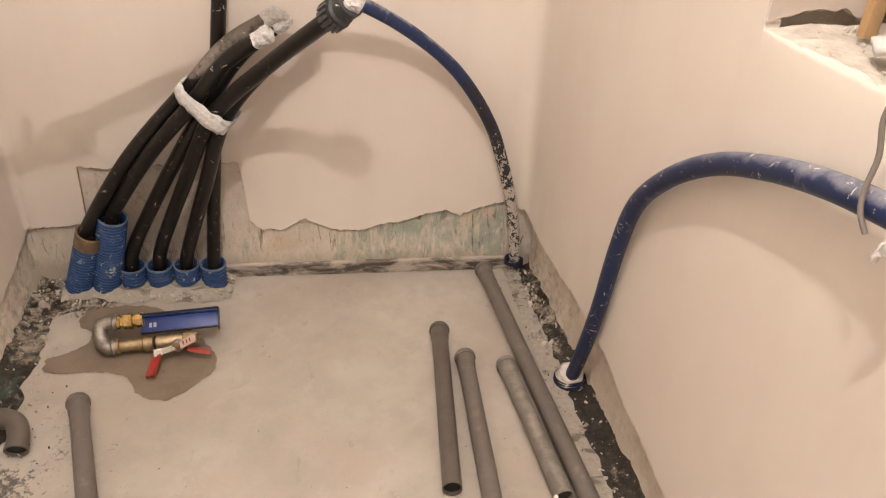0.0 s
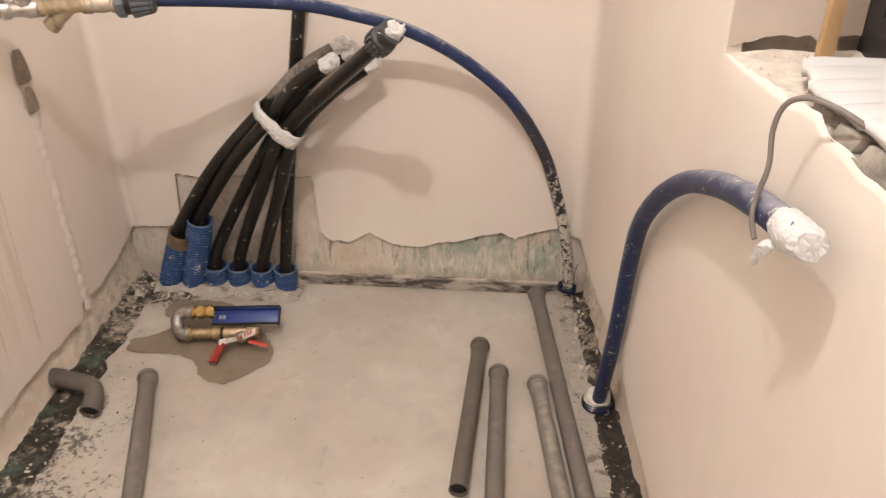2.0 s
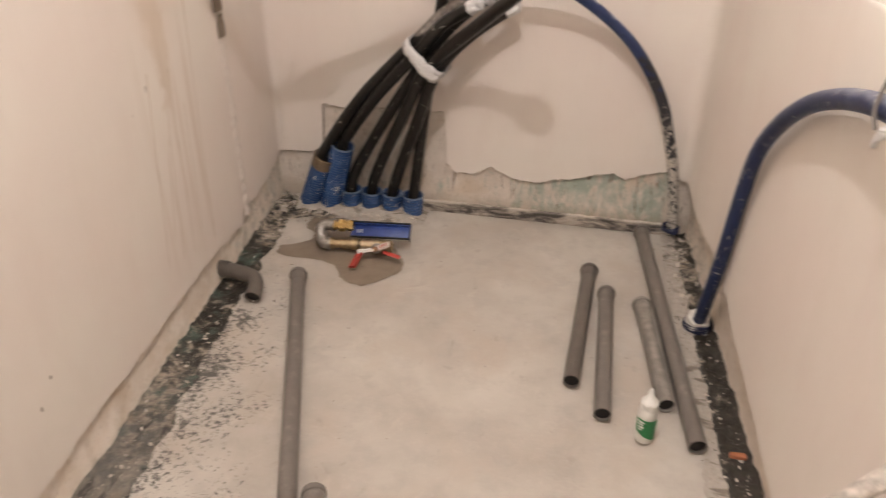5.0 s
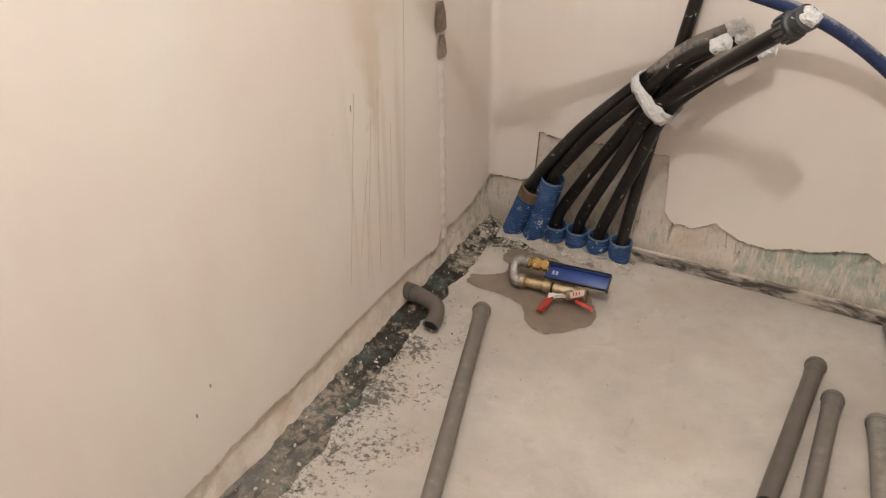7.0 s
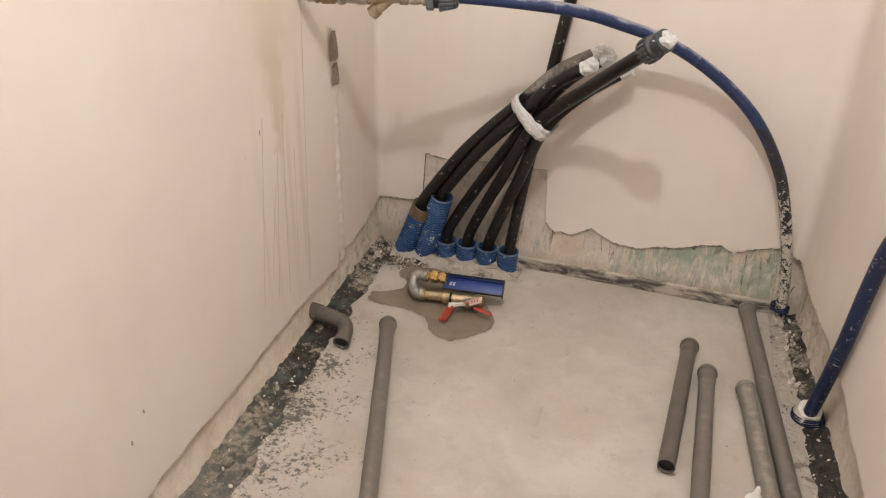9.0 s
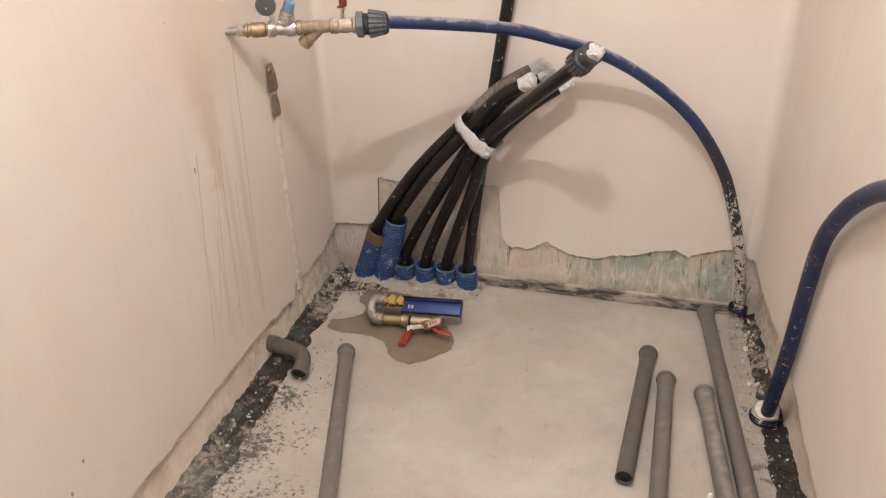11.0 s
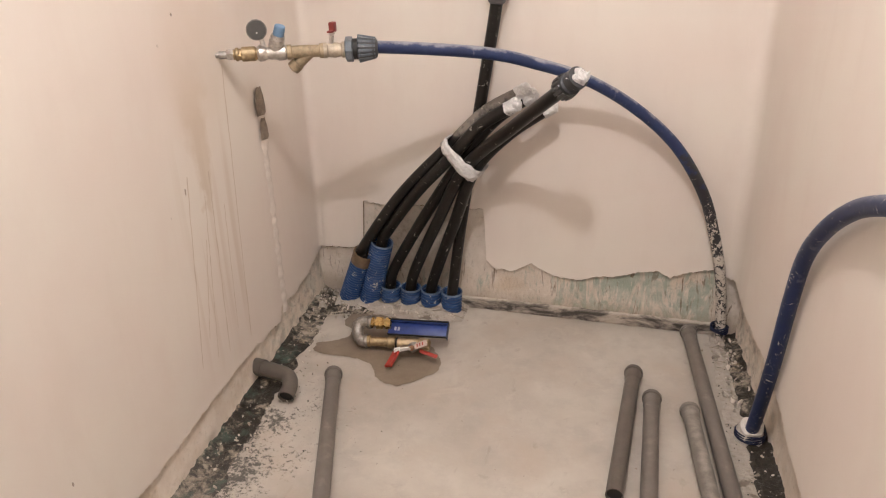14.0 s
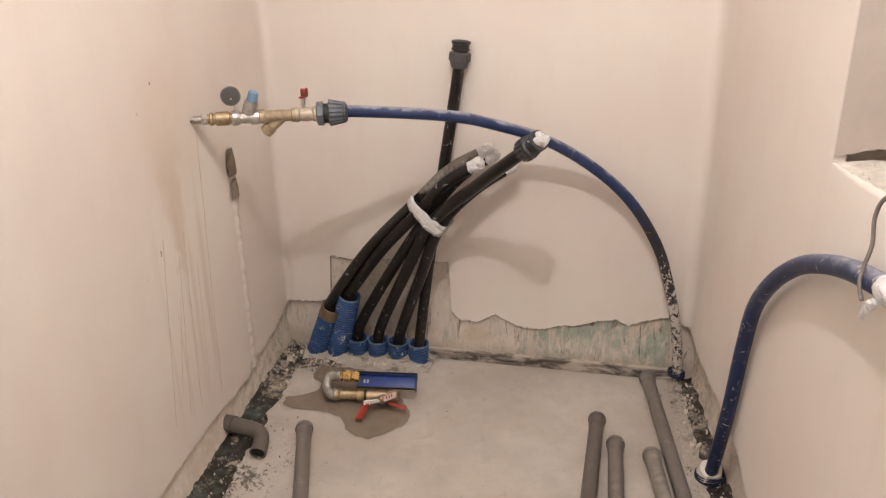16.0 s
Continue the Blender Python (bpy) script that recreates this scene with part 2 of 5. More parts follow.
def bitumen_material(dirty):
    m, nt, b = shader("bitumen_dusty" if dirty else "bitumen_clean")
    n1 = noise_tex(nt, 17, 8, 0.72, None, 0.25)
    n2 = noise_tex(nt, 60, 6, 0.72, None, 0.3)
    y = axis_value(nt, 1)
    c = mixed(nt, ramp(nt, n2, 0.4, 0.7), (0.017, 0.013, 0.009), (0.055, 0.043, 0.031))
    if dirty:
        # mortar droppings bury the band in the corner; it wears thin towards the door
        cover = math_node(nt, "ADD", ramp(nt, y, -0.43, -0.36, 0.0, 0.085), ramp(nt, y, -0.90, -1.75, 0.0, 0.15))
    else:
        cover = ramp(nt, y, -0.60, -0.25, 0.0, 0.09)
    both = math_node(nt, "ADD", math_node(nt, "MULTIPLY", n1, 0.75), math_node(nt, "MULTIPLY", n2, 0.25))
    dust = ramp(nt, math_node(nt, "ADD", both, cover), 0.53 if dirty else 0.56, 0.61 if dirty else 0.63, 0, 0.94)
    if dirty:
        c = mixed(nt, ramp(nt, noise_tex(nt, 11, 4, 0.6), 0.52, 0.64, 0, 0.6), c, (0.085, 0.145, 0.115))
    pale = mixed(nt, ramp(nt, n2, 0.36, 0.62), (0.20, 0.165, 0.125), (0.47, 0.40, 0.325))
    pale = mixed(nt, ramp(nt, noise_tex(nt, 8, 3, 0.5), 0.55, 0.7, 0, 0.5), pale, (0.42, 0.29, 0.15))
    c = mixed(nt, dust, c, pale)
    if dirty:
        # trodden grey film where the band thins out
        worn = math_node(nt, "MULTIPLY", ramp(nt, y, -1.0, -1.5, 0.0, 0.9), ramp(nt, n1, 0.30, 0.62, 1.0, 0.6))
        c = mixed(nt, worn, c, (0.155, 0.142, 0.125))
        trail = noise_tex(nt, 30, 5, 0.7, coords(nt, (1.0, 0.22, 1.0)), 0.4)
        c = mixed(nt, math_node(nt, "MULTIPLY", ramp(nt, trail, 0.55, 0.64, 0, 0.8), ramp(nt, y, -0.95, -1.3)), c, (0.035, 0.031, 0.027))
    c = mixed(nt, ramp(nt, noise_tex(nt, 85, 3, 0.6), 0.67, 0.71, 0, 0.9), c, (0.60, 0.53, 0.45))
    nt.links.new(c, b.inputs["Base Color"])
    nt.links.new(ramp(nt, dust, 0, 1, 0.42, 0.9), b.inputs["Roughness"])
    bump(nt, b, math_node(nt, "ADD", n1, n2), 0.7, 0.010)
    return m


def dusty_plastic(name, base, rough, dust_colour, dust_lo, dust_hi, splash=0.0, top=0.0):
    """Plastic pipe with dust lying on its upper side and splashes of plaster."""
    m, nt, b = shader(name)
    n1 = noise_tex(nt, 22, 5, 0.65)
    n2 = noise_tex(nt, 120, 4, 0.65)
    c = mixed(nt, ramp(nt, n1, 0.3, 0.7), base, tuple(v * 1.22 for v in base))
    b.inputs["Specular IOR Level"].default_value = 0.4
    g = nt.nodes.new("ShaderNodeNewGeometry")
    sep = nt.nodes.new("ShaderNodeSeparateXYZ")
    nt.links.new(g.outputs["Normal"], sep.inputs[0])
    up = ramp(nt, sep.outputs[2], 0.1, 1.0, 0.0, top)
    f = ramp(nt, math_node(nt, "ADD", n1, up), dust_lo, dust_hi, 0, 0.75)
    c = mixed(nt, f, c, dust_colour)
    scuff = noise_tex(nt, 42, 5, 0.75, coords(nt, (1.0, 1.0, 0.5)), 0.8)
    c = mixed(nt, ramp(nt, scuff, 0.64, 0.70, 0, 0.35), c, dust_colour)
    if splash:
        spots = noise_tex(nt, 48, 5, 0.72, None, 0.9)
        c = mixed(nt, ramp(nt, spots, 0.70 - splash, 0.74 - splash, 0, 0.95), c, (0.62, 0.57, 0.50))
    nt.links.new(c, b.inputs["Base Color"])
    nt.links.new(ramp(nt, f, 0, 0.75, rough, 0.8), b.inputs["Roughness"])
    bump(nt, b, n2, 0.1, 0.002)
    return m


def metal(name, colour, rough, metallic=1.0):
    m, nt, b = shader(name)
    n1 = noise_tex(nt, 60, 4, 0.6)
    c = mixed(nt, ramp(nt, n1, 0.35, 0.7), colour, tuple(v * 0.62 for v in colour))
    nt.links.new(c, b.inputs["Base Color"])
    b.inputs["Metallic"].default_value = metallic
    nt.links.new(ramp(nt, n1, 0.3, 0.7, rough, rough + 0.18), b.inputs["Roughness"])
    return m


def plain(name, colour, rough, vary=0.25, scale=30, height=0.0, metallic=0.0):
    m, nt, b = shader(name)
    n1 = noise_tex(nt, scale, 5, 0.6)
    c = mixed(nt, ramp(nt, n1, 0.3, 0.7), colour, tuple(v * (1 - vary) for v in colour))
    nt.links.new(c, b.inputs["Base Color"])
    b.inputs["Roughness"].default_value = rough
    b.inputs["Metallic"].default_value = metallic
    if height:
        bump(nt, b, n1, 0.5, height)
    return m


def film_material():
    """Black pipe whose upper length is veiled by pale dust and old film."""
    m, nt, b = shader("black_polyethylene_filmed")
    n1 = noise_tex(nt, 24, 5, 0.65)
    z = axis_value(nt, 2)
    f = ramp(nt, math_node(nt, "ADD", n1, ramp(nt, z, 0.69, 0.76, -0.4, 0.10)), 0.42, 0.62, 0, 0.85)
    c = mixed(nt, f, (0.0085, 0.007, 0.006), (0.24, 0.205, 0.175))
    spots = noise_tex(nt, 60, 4, 0.65, None, 0.5)
    c = mixed(nt, ramp(nt, spots, 0.64, 0.68, 0, 0.9), c, (0.55, 0.48, 0.41))
    nt.links.new(c, b.inputs["Base Color"])
    nt.links.new(ramp(nt, f, 0, 1, 0.34, 0.6), b.inputs["Roughness"])
    return m


def riser_material():
    """Blue pipe whose lower end is crusted with bitumen and plaster."""
    m, nt, b = shader("blue_pipe_crusted")
    n1 = noise_tex(nt, 22, 5, 0.65)
    z = axis_value(nt, 2)
    c = mixed(nt, ramp(nt, n1, 0.3, 0.7), (0.010, 0.021, 0.074), (0.016, 0.032, 0.105))
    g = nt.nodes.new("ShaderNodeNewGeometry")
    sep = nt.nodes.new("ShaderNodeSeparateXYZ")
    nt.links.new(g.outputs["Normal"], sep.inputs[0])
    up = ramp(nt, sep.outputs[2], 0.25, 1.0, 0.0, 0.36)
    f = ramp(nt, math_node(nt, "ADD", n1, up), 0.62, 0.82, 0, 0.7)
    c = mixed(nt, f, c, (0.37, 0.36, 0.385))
    tar = math_node(nt, "ADD", n1, ramp(nt, z, 0.90, 0.45, -0.25, 0.25))
    c = mixed(nt, ramp(nt, tar, 0.48, 0.58, 0, 0.9), c, (0.02, 0.018, 0.017))
    spots = noise_tex(nt, 62, 5, 0.7, None, 0.8)
    s = math_node(nt, "ADD", spots, ramp(nt, z, 0.70, 0.32, -0.12, 0.14))
    c = mixed(nt, ramp(nt, s, 0.58, 0.62, 0, 0.95), c, (0.58, 0.52, 0.45))
    nt.links.new(c, b.inputs["Base Color"])
    b.inputs["Roughness"].default_value = 0.5
    bump(nt, b, spots, 0.3, 0.004)
    return m


PLASTER, PLASTER_STAINED = plaster_material(), plaster_material(True)
RAW, RAW_TEAL = substrate_material(False), substrate_material(True)
LEDGE = ledge_material()
# dusty brown of broken plaster, which also paints the edge's thin shadow line
EDGE_SHADE = plain("broken_edge_brown_shade", (0.44, 0.335, 0.24), 0.9, 0.5, 40, 0.006)
FILLER = plain("gypsum_filler", (0.755, 0.675, 0.605), 0.8, 0.15, 45, 0.004)
# wall plaster darkened in its colour, so the window reveals look shaded
REVEAL_SHADE = plain("shaded_reveal_plaster", (0.60, 0.51, 0.44), 0.9, 0.15, 9, 0.004)
BOUNCE_WHITE = plain("white_bounce_surface", (0.82, 0.80, 0.77), 0.85, 0.04, 6)
SCREED, DAMP = screed_material(), damp_material()
MORTAR = mortar_material()
TAR_DIRTY, TAR = bitumen_material(True), bitumen_material(False)
BLACK_PE = dusty_plastic("black_polyethylene", (0.0075, 0.006, 0.005), 0.30, (0.13, 0.10, 0.08), 0.80, 1.08, 0.062, 0.30)
BLACK_PE_FILM = film_material()
BLUE_PE = dusty_plastic("blue_polyethylene", (0.009, 0.019, 0.066), 0.40, (0.33, 0.32, 0.345), 0.60, 0.92, 0.075, 0.36)
ARC_PE = riser_material()
GREY_PVC_DARK = dusty_plastic("dark_grey_polypropylene", (0.112, 0.094, 0.080), 0.40, (0.30, 0.26, 0.22), 0.74, 1.05, 0.0, 0.10)
GREY_PVC_PALE = dusty_plastic("dusty_grey_polypropylene", (0.185, 0.165, 0.145), 0.45, (0.42, 0.37, 0.32), 0.60, 0.95, 0.02, 0.18)
GREY_PVC = dusty_plastic("grey_polypropylene", (0.152, 0.131, 0.114), 0.40, (0.36, 0.32, 0.28), 0.68, 1.05, 0.0, 0.14)
SLEEVE = dusty_plastic("blue_corrugated_plastic", (0.020, 0.058, 0.165), 0.38, (0.28, 0.30, 0.34), 0.62, 0.95, 0.10, 0.12)
GREY_FITTING = dusty_plastic("slate_fitting_plastic", (0.10, 0.115, 0.135), 0.45, (0.34, 0.32, 0.31), 0.60, 0.95, 0.02, 0.2)
DARK = plain("dark_void_plastic", (0.012, 0.011, 0.010), 0.6)
BRASS = metal("brass", (0.50, 0.385, 0.235), 0.42)
BRASS_DUSTY = metal("dusty_brass", (0.44, 0.35, 0.235), 0.6, 0.55)
DARK_RED = plain("dark_red_lacquer", (0.23, 0.035, 0.028), 0.45)
FITTING_RIB = dusty_plastic("charcoal_fitting_plastic", (0.085, 0.082, 0.082), 0.45, (0.30, 0.28, 0.26), 0.66, 0.98, 0.02, 0.2)
FITTING_CORE = dusty_plastic("dark_slate_plastic", (0.046, 0.047, 0.050), 0.5, (0.24, 0.23, 0.22), 0.62, 0.98, 0.0, 0.2)
CHROME = metal("nickel_plate", (0.72, 0.69, 0.66), 0.25)
GALV = metal("galvanised_steel", (0.46, 0.43, 0.40), 0.45)
RED = plain("red_lacquer", (0.42, 0.045, 0.03), 0.4)
BLUE_TAPE = plain("blue_cord", (0.012, 0.018, 0.06), 0.45, 0.4, 120)
BLUE_TRAY = plain("blue_moulded_plastic", (0.022, 0.055, 0.26), 0.42, 0.45, 14)
BLUE_CAP = plain("light_blue_cap", (0.20, 0.33, 0.50), 0.5, 0.3)
WHITE = plain("white_plastic", (0.78, 0.76, 0.72), 0.4, 0.06)
FOIL = creased_tape()
MASKING = plain("plaster_smeared_tape", (0.70, 0.62, 0.54), 0.7, 0.5, 55, 0.014)
GREEN = plain("green_label", (0.015, 0.20, 0.055), 0.45, 0.15)
GAUGE = plain("grey_dial", (0.075, 0.070, 0.066), 0.35, 0.3)
ORANGE = plain("orange_tub_plastic", (0.56, 0.17, 0.035), 0.42, 0.3, 16)
GYPSUM_DUST = plain("spilled_gypsum", (0.70, 0.62, 0.535), 0.9, 0.3, 45, 0.01)
SHEET = plain("white_foam_sheet", (0.585, 0.57, 0.555), 0.6, 0.08, 12)
WOOD = plain("planed_pine", (0.56, 0.36, 0.18), 0.6, 0.25, 18)
CABLE = plain("grey_cable_sheath", (0.19, 0.16, 0.14), 0.5)
FRAME = plain("anthracite_window_frame", (0.022, 0.02, 0.02), 0.4)
GREY_PROFILE = plain("grey_metal_profile", (0.36, 0.315, 0.265), 0.8, 0.6, 26, 0.006)
OFFWHITE = plain("off_white_mastic", (0.78, 0.725, 0.66), 0.8, 0.3, 40, 0.006)


def glass_material():
    m, nt, b = shader("window_glass")
    b.inputs["Base Color"].default_value = (0.9, 0.92, 0.92, 1)
    b.inputs["Roughness"].default_value = 0.03
    b.inputs["Transmission Weight"].default_value = 1.0
    b.inputs["IOR"].default_value = 1.45
    return m


GLASS = glass_material()


# ---- mesh helpers ----
def mesh_object(name, bm, material, smooth=True, angle=35):
    me = bpy.data.meshes.new(name)
    bmesh.ops.recalc_face_normals(bm, faces=bm.faces)
    if smooth:
        for f in bm.faces:
            f.smooth = True
        for e in bm.edges:
            if len(e.link_faces) == 2 and e.calc_face_angle(0) > radians(angle):
                e.smooth = False
    bm.to_mesh(me)
    bm.free()
    me.materials.append(material)
    return new(name, me)


def part(name, bm, material, parent, label="", smooth=True):
    ob = mesh_object(name, bm, material, smooth)
    ob.parent = parent
    if label:
        ob["label"] = label
    return ob


def thing(name, at, label, category, group="", kind=""):
    ob = new(name)
    ob.empty_display_size = 0.05
    ob.location = at
    bpy.context.view_layer.update()
    return tagged(ob, label, category, group, kind)


def keep(ob, *parts):
    """Parts are made in world metres; this makes them stay there under their thing."""
    inv = Matrix.Translation(ob.location).inverted()
    for p in parts:
        p.matrix_parent_inverse = inv


def put(name, bm, material, parent, label="", smooth=True, top=None):
    p = part(name, bm, material, parent, label, smooth)
    keep(top if top else parent, p)
    if top:
        p.matrix_parent_inverse = Matrix.Identity(4)
    return p


def smooth_line(points, n):
    """Catmull-Rom through the points, n samples a span."""
    p = [Vector(v) for v in points]
    p = [p[0] * 2 - p[1], *p, p[-1] * 2 - p[-2]]
    out = []
    for i in range(1, len(p) - 2):
        a, b, c, d = p[i - 1 : i + 3]
        for k in range(n):
            t = k / n
            out.append(0.5 * ((2 * b) + (c - a) * t + (2 * a - 5 * b + 4 * c - d) * t * t + (3 * b - a - 3 * c + d) * t**3))
    out.append(p[-2].copy())
    return out


def sweep(bm, line, radius, segs=20, wall=0.0, caps=True):
    """A round bar or, with wall, a hollow pipe along a line; radius may be a function of 0..1."""
    radius_of = radius if callable(radius) else (lambda t: radius)
    line = [Vector(v) for v in line]
    tangent = [(line[min(i + 1, len(line) - 1)] - line[max(i - 1, 0)]).normalized() for i in range(len(line))]
    side = tangent[0].orthogonal().normalized()
    rings, inner = [], []
    for i, (c, t) in enumerate(zip(line, tangent)):
        side = (side - t * side.dot(t)).normalized()
        up = t.cross(side)
        r = radius_of(i / max(1, len(line) - 1))
        circle = [side * math.cos(2 * math.pi * k / segs) + up * math.sin(2 * math.pi * k / segs) for k in range(segs)]
        rings.append([bm.verts.new(c + d * r) for d in circle])
        if wall:
            inner.append([bm.verts.new(c + d * (r - wall)) for d in circle])

    def bridge(a, b, flip=False):
        for k in range(segs):
            q = [a[k], a[(k + 1) % segs], b[(k + 1) % segs], b[k]]
            bm.faces.new(q[::-1] if flip else q)

    for a, b in zip(rings, rings[1:]):
        bridge(a, b)
    if wall:
        for a, b in zip(inner, inner[1:]):
            bridge(a, b, True)
        bridge(rings[0], inner[0], True)
        bridge(rings[-1], inner[-1])
    elif caps:
        bm.faces.new(rings[0][::-1])
        bm.faces.new(rings[-1])
    return bm


def turned(profile, axis_from, axis_to, segs=24):
    """A turned solid: profile rows of (distance along the axis in metres, radius)."""
    a, b = Vector(axis_from), Vector(axis_to)
    t = (b - a).normalized()
    side = t.orthogonal().normalized()
    up = t.cross(side)
    bm = bmesh.new()
    rings = []
    for d, r in profile:
        rings.append([bm.verts.new(a + t * d + (side * math.cos(2 * math.pi * k / segs) + up * math.sin(2 * math.pi * k / segs)) * max(r, 1e-4)) for k in range(segs)])
    for p, q in zip(rings, rings[1:]):
        for k in range(segs):
            bm.faces.new([p[k], p[(k + 1) % segs], q[(k + 1) % segs], q[k]])
    bm.faces.new(rings[0][::-1])
    bm.faces.new(rings[-1])
    return bm


def add_box(bm, lo, hi, m=None, bevel=0.0):
    made = bmesh.ops.create_cube(bm, size=1)["verts"]
    lo, hi = Vector(lo), Vector(hi)
    for v in made:
        v.co = Vector([lo[i] + (v.co[i] + 0.5) * (hi[i] - lo[i]) for i in range(3)])
        if m is not None:
            v.co = m @ v.co
    if bevel:
        edges = list({e for v in made for e in v.link_edges})
        bmesh.ops.bevel(bm, geom=edges, offset=bevel, segments=2, affect="EDGES", profile=0.5)
    return bm


def box(lo, hi, m=None, bevel=0.0):
    return add_box(bmesh.new(), lo, hi, m, bevel)


def crumple(bm, amount, scale, seed=0):
    for v in bm.verts:
        v.co += noise.noise_vector(v.co * scale + Vector((seed, seed * 1.7, 0))) * amount
    return bm


# ---- the room's plan ----
DEPTH, CEILING = 3.35, 2.84
LEFT0, LEFT_LEAN = -0.118, 0.092
RIGHT0, RIGHT_LEAN = 1.455, 0.085
SILL, HEAD, JAMB_FAR, JAMB_NEAR = 1.124, 2.1, 1.055, 1.82


def left_x(y):
    return LEFT0 - LEFT_LEAN * y


def right_x(y):
    return RIGHT0 - RIGHT_LEAN * y


def profile_at(rows, u):
    for (a, za), (b, zb) in zip(rows, rows[1:]):
        if a <= u <= b:
            return za + (zb - za) * (u - a) / max(1e-6, b - a)
    return rows[0][1] if u < rows[0][0] else rows[-1][1]


def plaster_layer(name, place, u0, u1, bottom, top, thick, parent, ragged=0.012, step=0.012, seed=0.0, material=None, worn=0.0):
    """A coat of plaster with a broken lower edge. place(u, z, depth) gives the point; bottom and top are functions of u."""
    bm = bmesh.new()
    n = max(2, int((u1 - u0) / step))
    cols = []
    for i in range(n + 1):
        u = u0 + (u1 - u0) * i / n
        jag = noise.fractal(Vector((u * 9, seed, 0)), 0.8, 2.2, 4) * ragged + noise.fractal(Vector((u * 70, seed, 2)), 0.7, 2.2, 3) * ragged * 0.45
        z0 = bottom(u) + jag
        z1 = top(u)
        lip = 0.4 + 0.4 * noise.noise(Vector((u * 30, seed + 5, 0)))
        soft = worn * min(1.0, 0.15 + (u - u0) / 0.2)
        cols.append([bm.verts.new(place(u, z0 + 0.004 * lip, thick)), bm.verts.new(place(u, z0, thick * 0.35)), bm.verts.new(place(u, z0 + 0.003 + 0.007 * max(0.0, noise.fractal(Vector((u * 45, seed + 8, 1)), 0.8, 2.0, 3)), 0.0)),
                     bm.verts.new(place(u, z0 + 0.03, 0.0)), bm.verts.new(place(u, z1 - 0.05, 0.0)), bm.verts.new(place(u, z1 - soft * 2.2, 0.0)), bm.verts.new(place(u, z1 - soft * 1.1, soft * 0.22)), bm.verts.new(place(u, z1 - soft * 0.3, soft * 0.8)), bm.verts.new(place(u, z1, thick if thick < 0.02 else 0.006))])
    for a, b in zip(cols, cols[1:]):
        for k in range(8):
            # lip and underside get the brown that draws the shadow line
            bm.faces.new([a[k], b[k], b[k + 1], a[k + 1]]).material_index = 1 if k < 2 else 0
    bm.faces.new(cols[0])
    bm.faces.new(cols[-1][::-1])
    ob = mesh_object(name, bm, material or PLASTER, True, 30)
    ob.data.materials.append(EDGE_SHADE)
    ob.parent = parent
    return ob


# back wall: raw render, and a plaster coat broken away above the floor
wall_back = tagged(mesh_object("wall_back", box((-0.5, 0.012, -0.1), (2.2, 0.18, CEILING)), RAW_TEAL, False), "beige plastered wall with a torn lower edge", "wall", kind="structure")
TEAR = [(-0.2, 0.188), (-0.10, 0.196), (0.068, 0.208), (0.078, 0.402), (0.33, 0.404), (0.555, 0.410), (0.560, 0.36), (0.566, 0.205), (0.603, 0.172), (0.66, 0.168), (0.741, 0.208), (0.828, 0.168), (0.904, 0.158), (1.028, 0.190), (1.195, 0.228), (1.24, 0.206), (1.306, 0.235), (1.38, 0.250), (1.5, 0.255)]
plaster_layer("plaster", lambda u, z, d: (u, d, z), -0.15, 1.475, lambda u: profile_at(TEAR, u), lambda u: CEILING, 0.012, wall_back, 0.010, 0.006, 1.0)

# left wall
wall_left = mesh_object("wall_left", bmesh.new(), RAW, False)
bm = bmesh.new()
f = [bm.verts.new((left_x(y) - d, y, z)) for d in (0.018, 0.17) for y, z in ((0.15, -0.1), (0.15, CEILING), (-DEPTH - 0.1, CEILING), (-DEPTH - 0.1, -0.1))]
for q in ((0, 1, 2, 3), (7, 6, 5, 4), (0, 4, 5, 1), (1, 5, 6, 2), (2, 6, 7, 3), (3, 7, 4, 0)):
    bm.faces.new([f[i] for i in q])
bmesh.ops.recalc_face_normals(bm, faces=bm.faces)
bm.to_mesh(wall_left.data)
bm.free()
tagged(wall_left, "beige plastered wall with rust drips and a filled chase", "wall", kind="structure")
LEFT_EDGE = [(0.0, 0.196), (0.17, 0.158), (0.30, 0.140), (0.40, 0.150), (0.435, 0.150), (0.45, 0.108), (0.53, 0.112), (0.62, 0.130), (0.77, 0.136), (0.98, 0.134), (1.19, 0.128), (1.4, 0.130), (1.58, 0.125), (1.8, 0.115), (3.4, 0.10)]
plaster_layer("plaster", lambda u, z, d: (left_x(-u) - d, -u, z), -0.01, DEPTH, lambda u: profile_at(LEFT_EDGE, u), lambda u: CEILING, 0.018, wall_left, 0.011, 0.012, 3.0, PLASTER_STAINED)

# right wall with the window opening, built from four pieces in one mesh
bm = bmesh.new()


def wall_block(bm, y0, y1, z0, z1, d0=0.006, d1=0.34):
    f = [bm.verts.new((right_x(-y) + d, -y, z)) for d in (d0, d1) for y, z in ((y0, z0), (y0, z1), (y1, z1), (y1, z0))]
    for q in ((0, 1, 2, 3), (7, 6, 5, 4), (0, 4, 5, 1), (1, 5, 6, 2), (2, 6, 7, 3), (3, 7, 4, 0)):
        bm.faces.new([f[i] for i in q])


# the raw wall stands back behind the thick foot of the plaster
FOOT, BACKSET = 0.32, 0.034
wall_block(bm, -0.15, DEPTH + 0.1, -0.1, FOOT, BACKSET)
wall_block(bm, -0.15, JAMB_FAR - 0.06, FOOT, CEILING)
wall_block(bm, JAMB_FAR - 0.06, JAMB_FAR, FOOT, SILL - 0.03)
wall_block(bm, JAMB_FAR - 0.06, JAMB_FAR - 0.021, SILL + 0.07, CEILING)
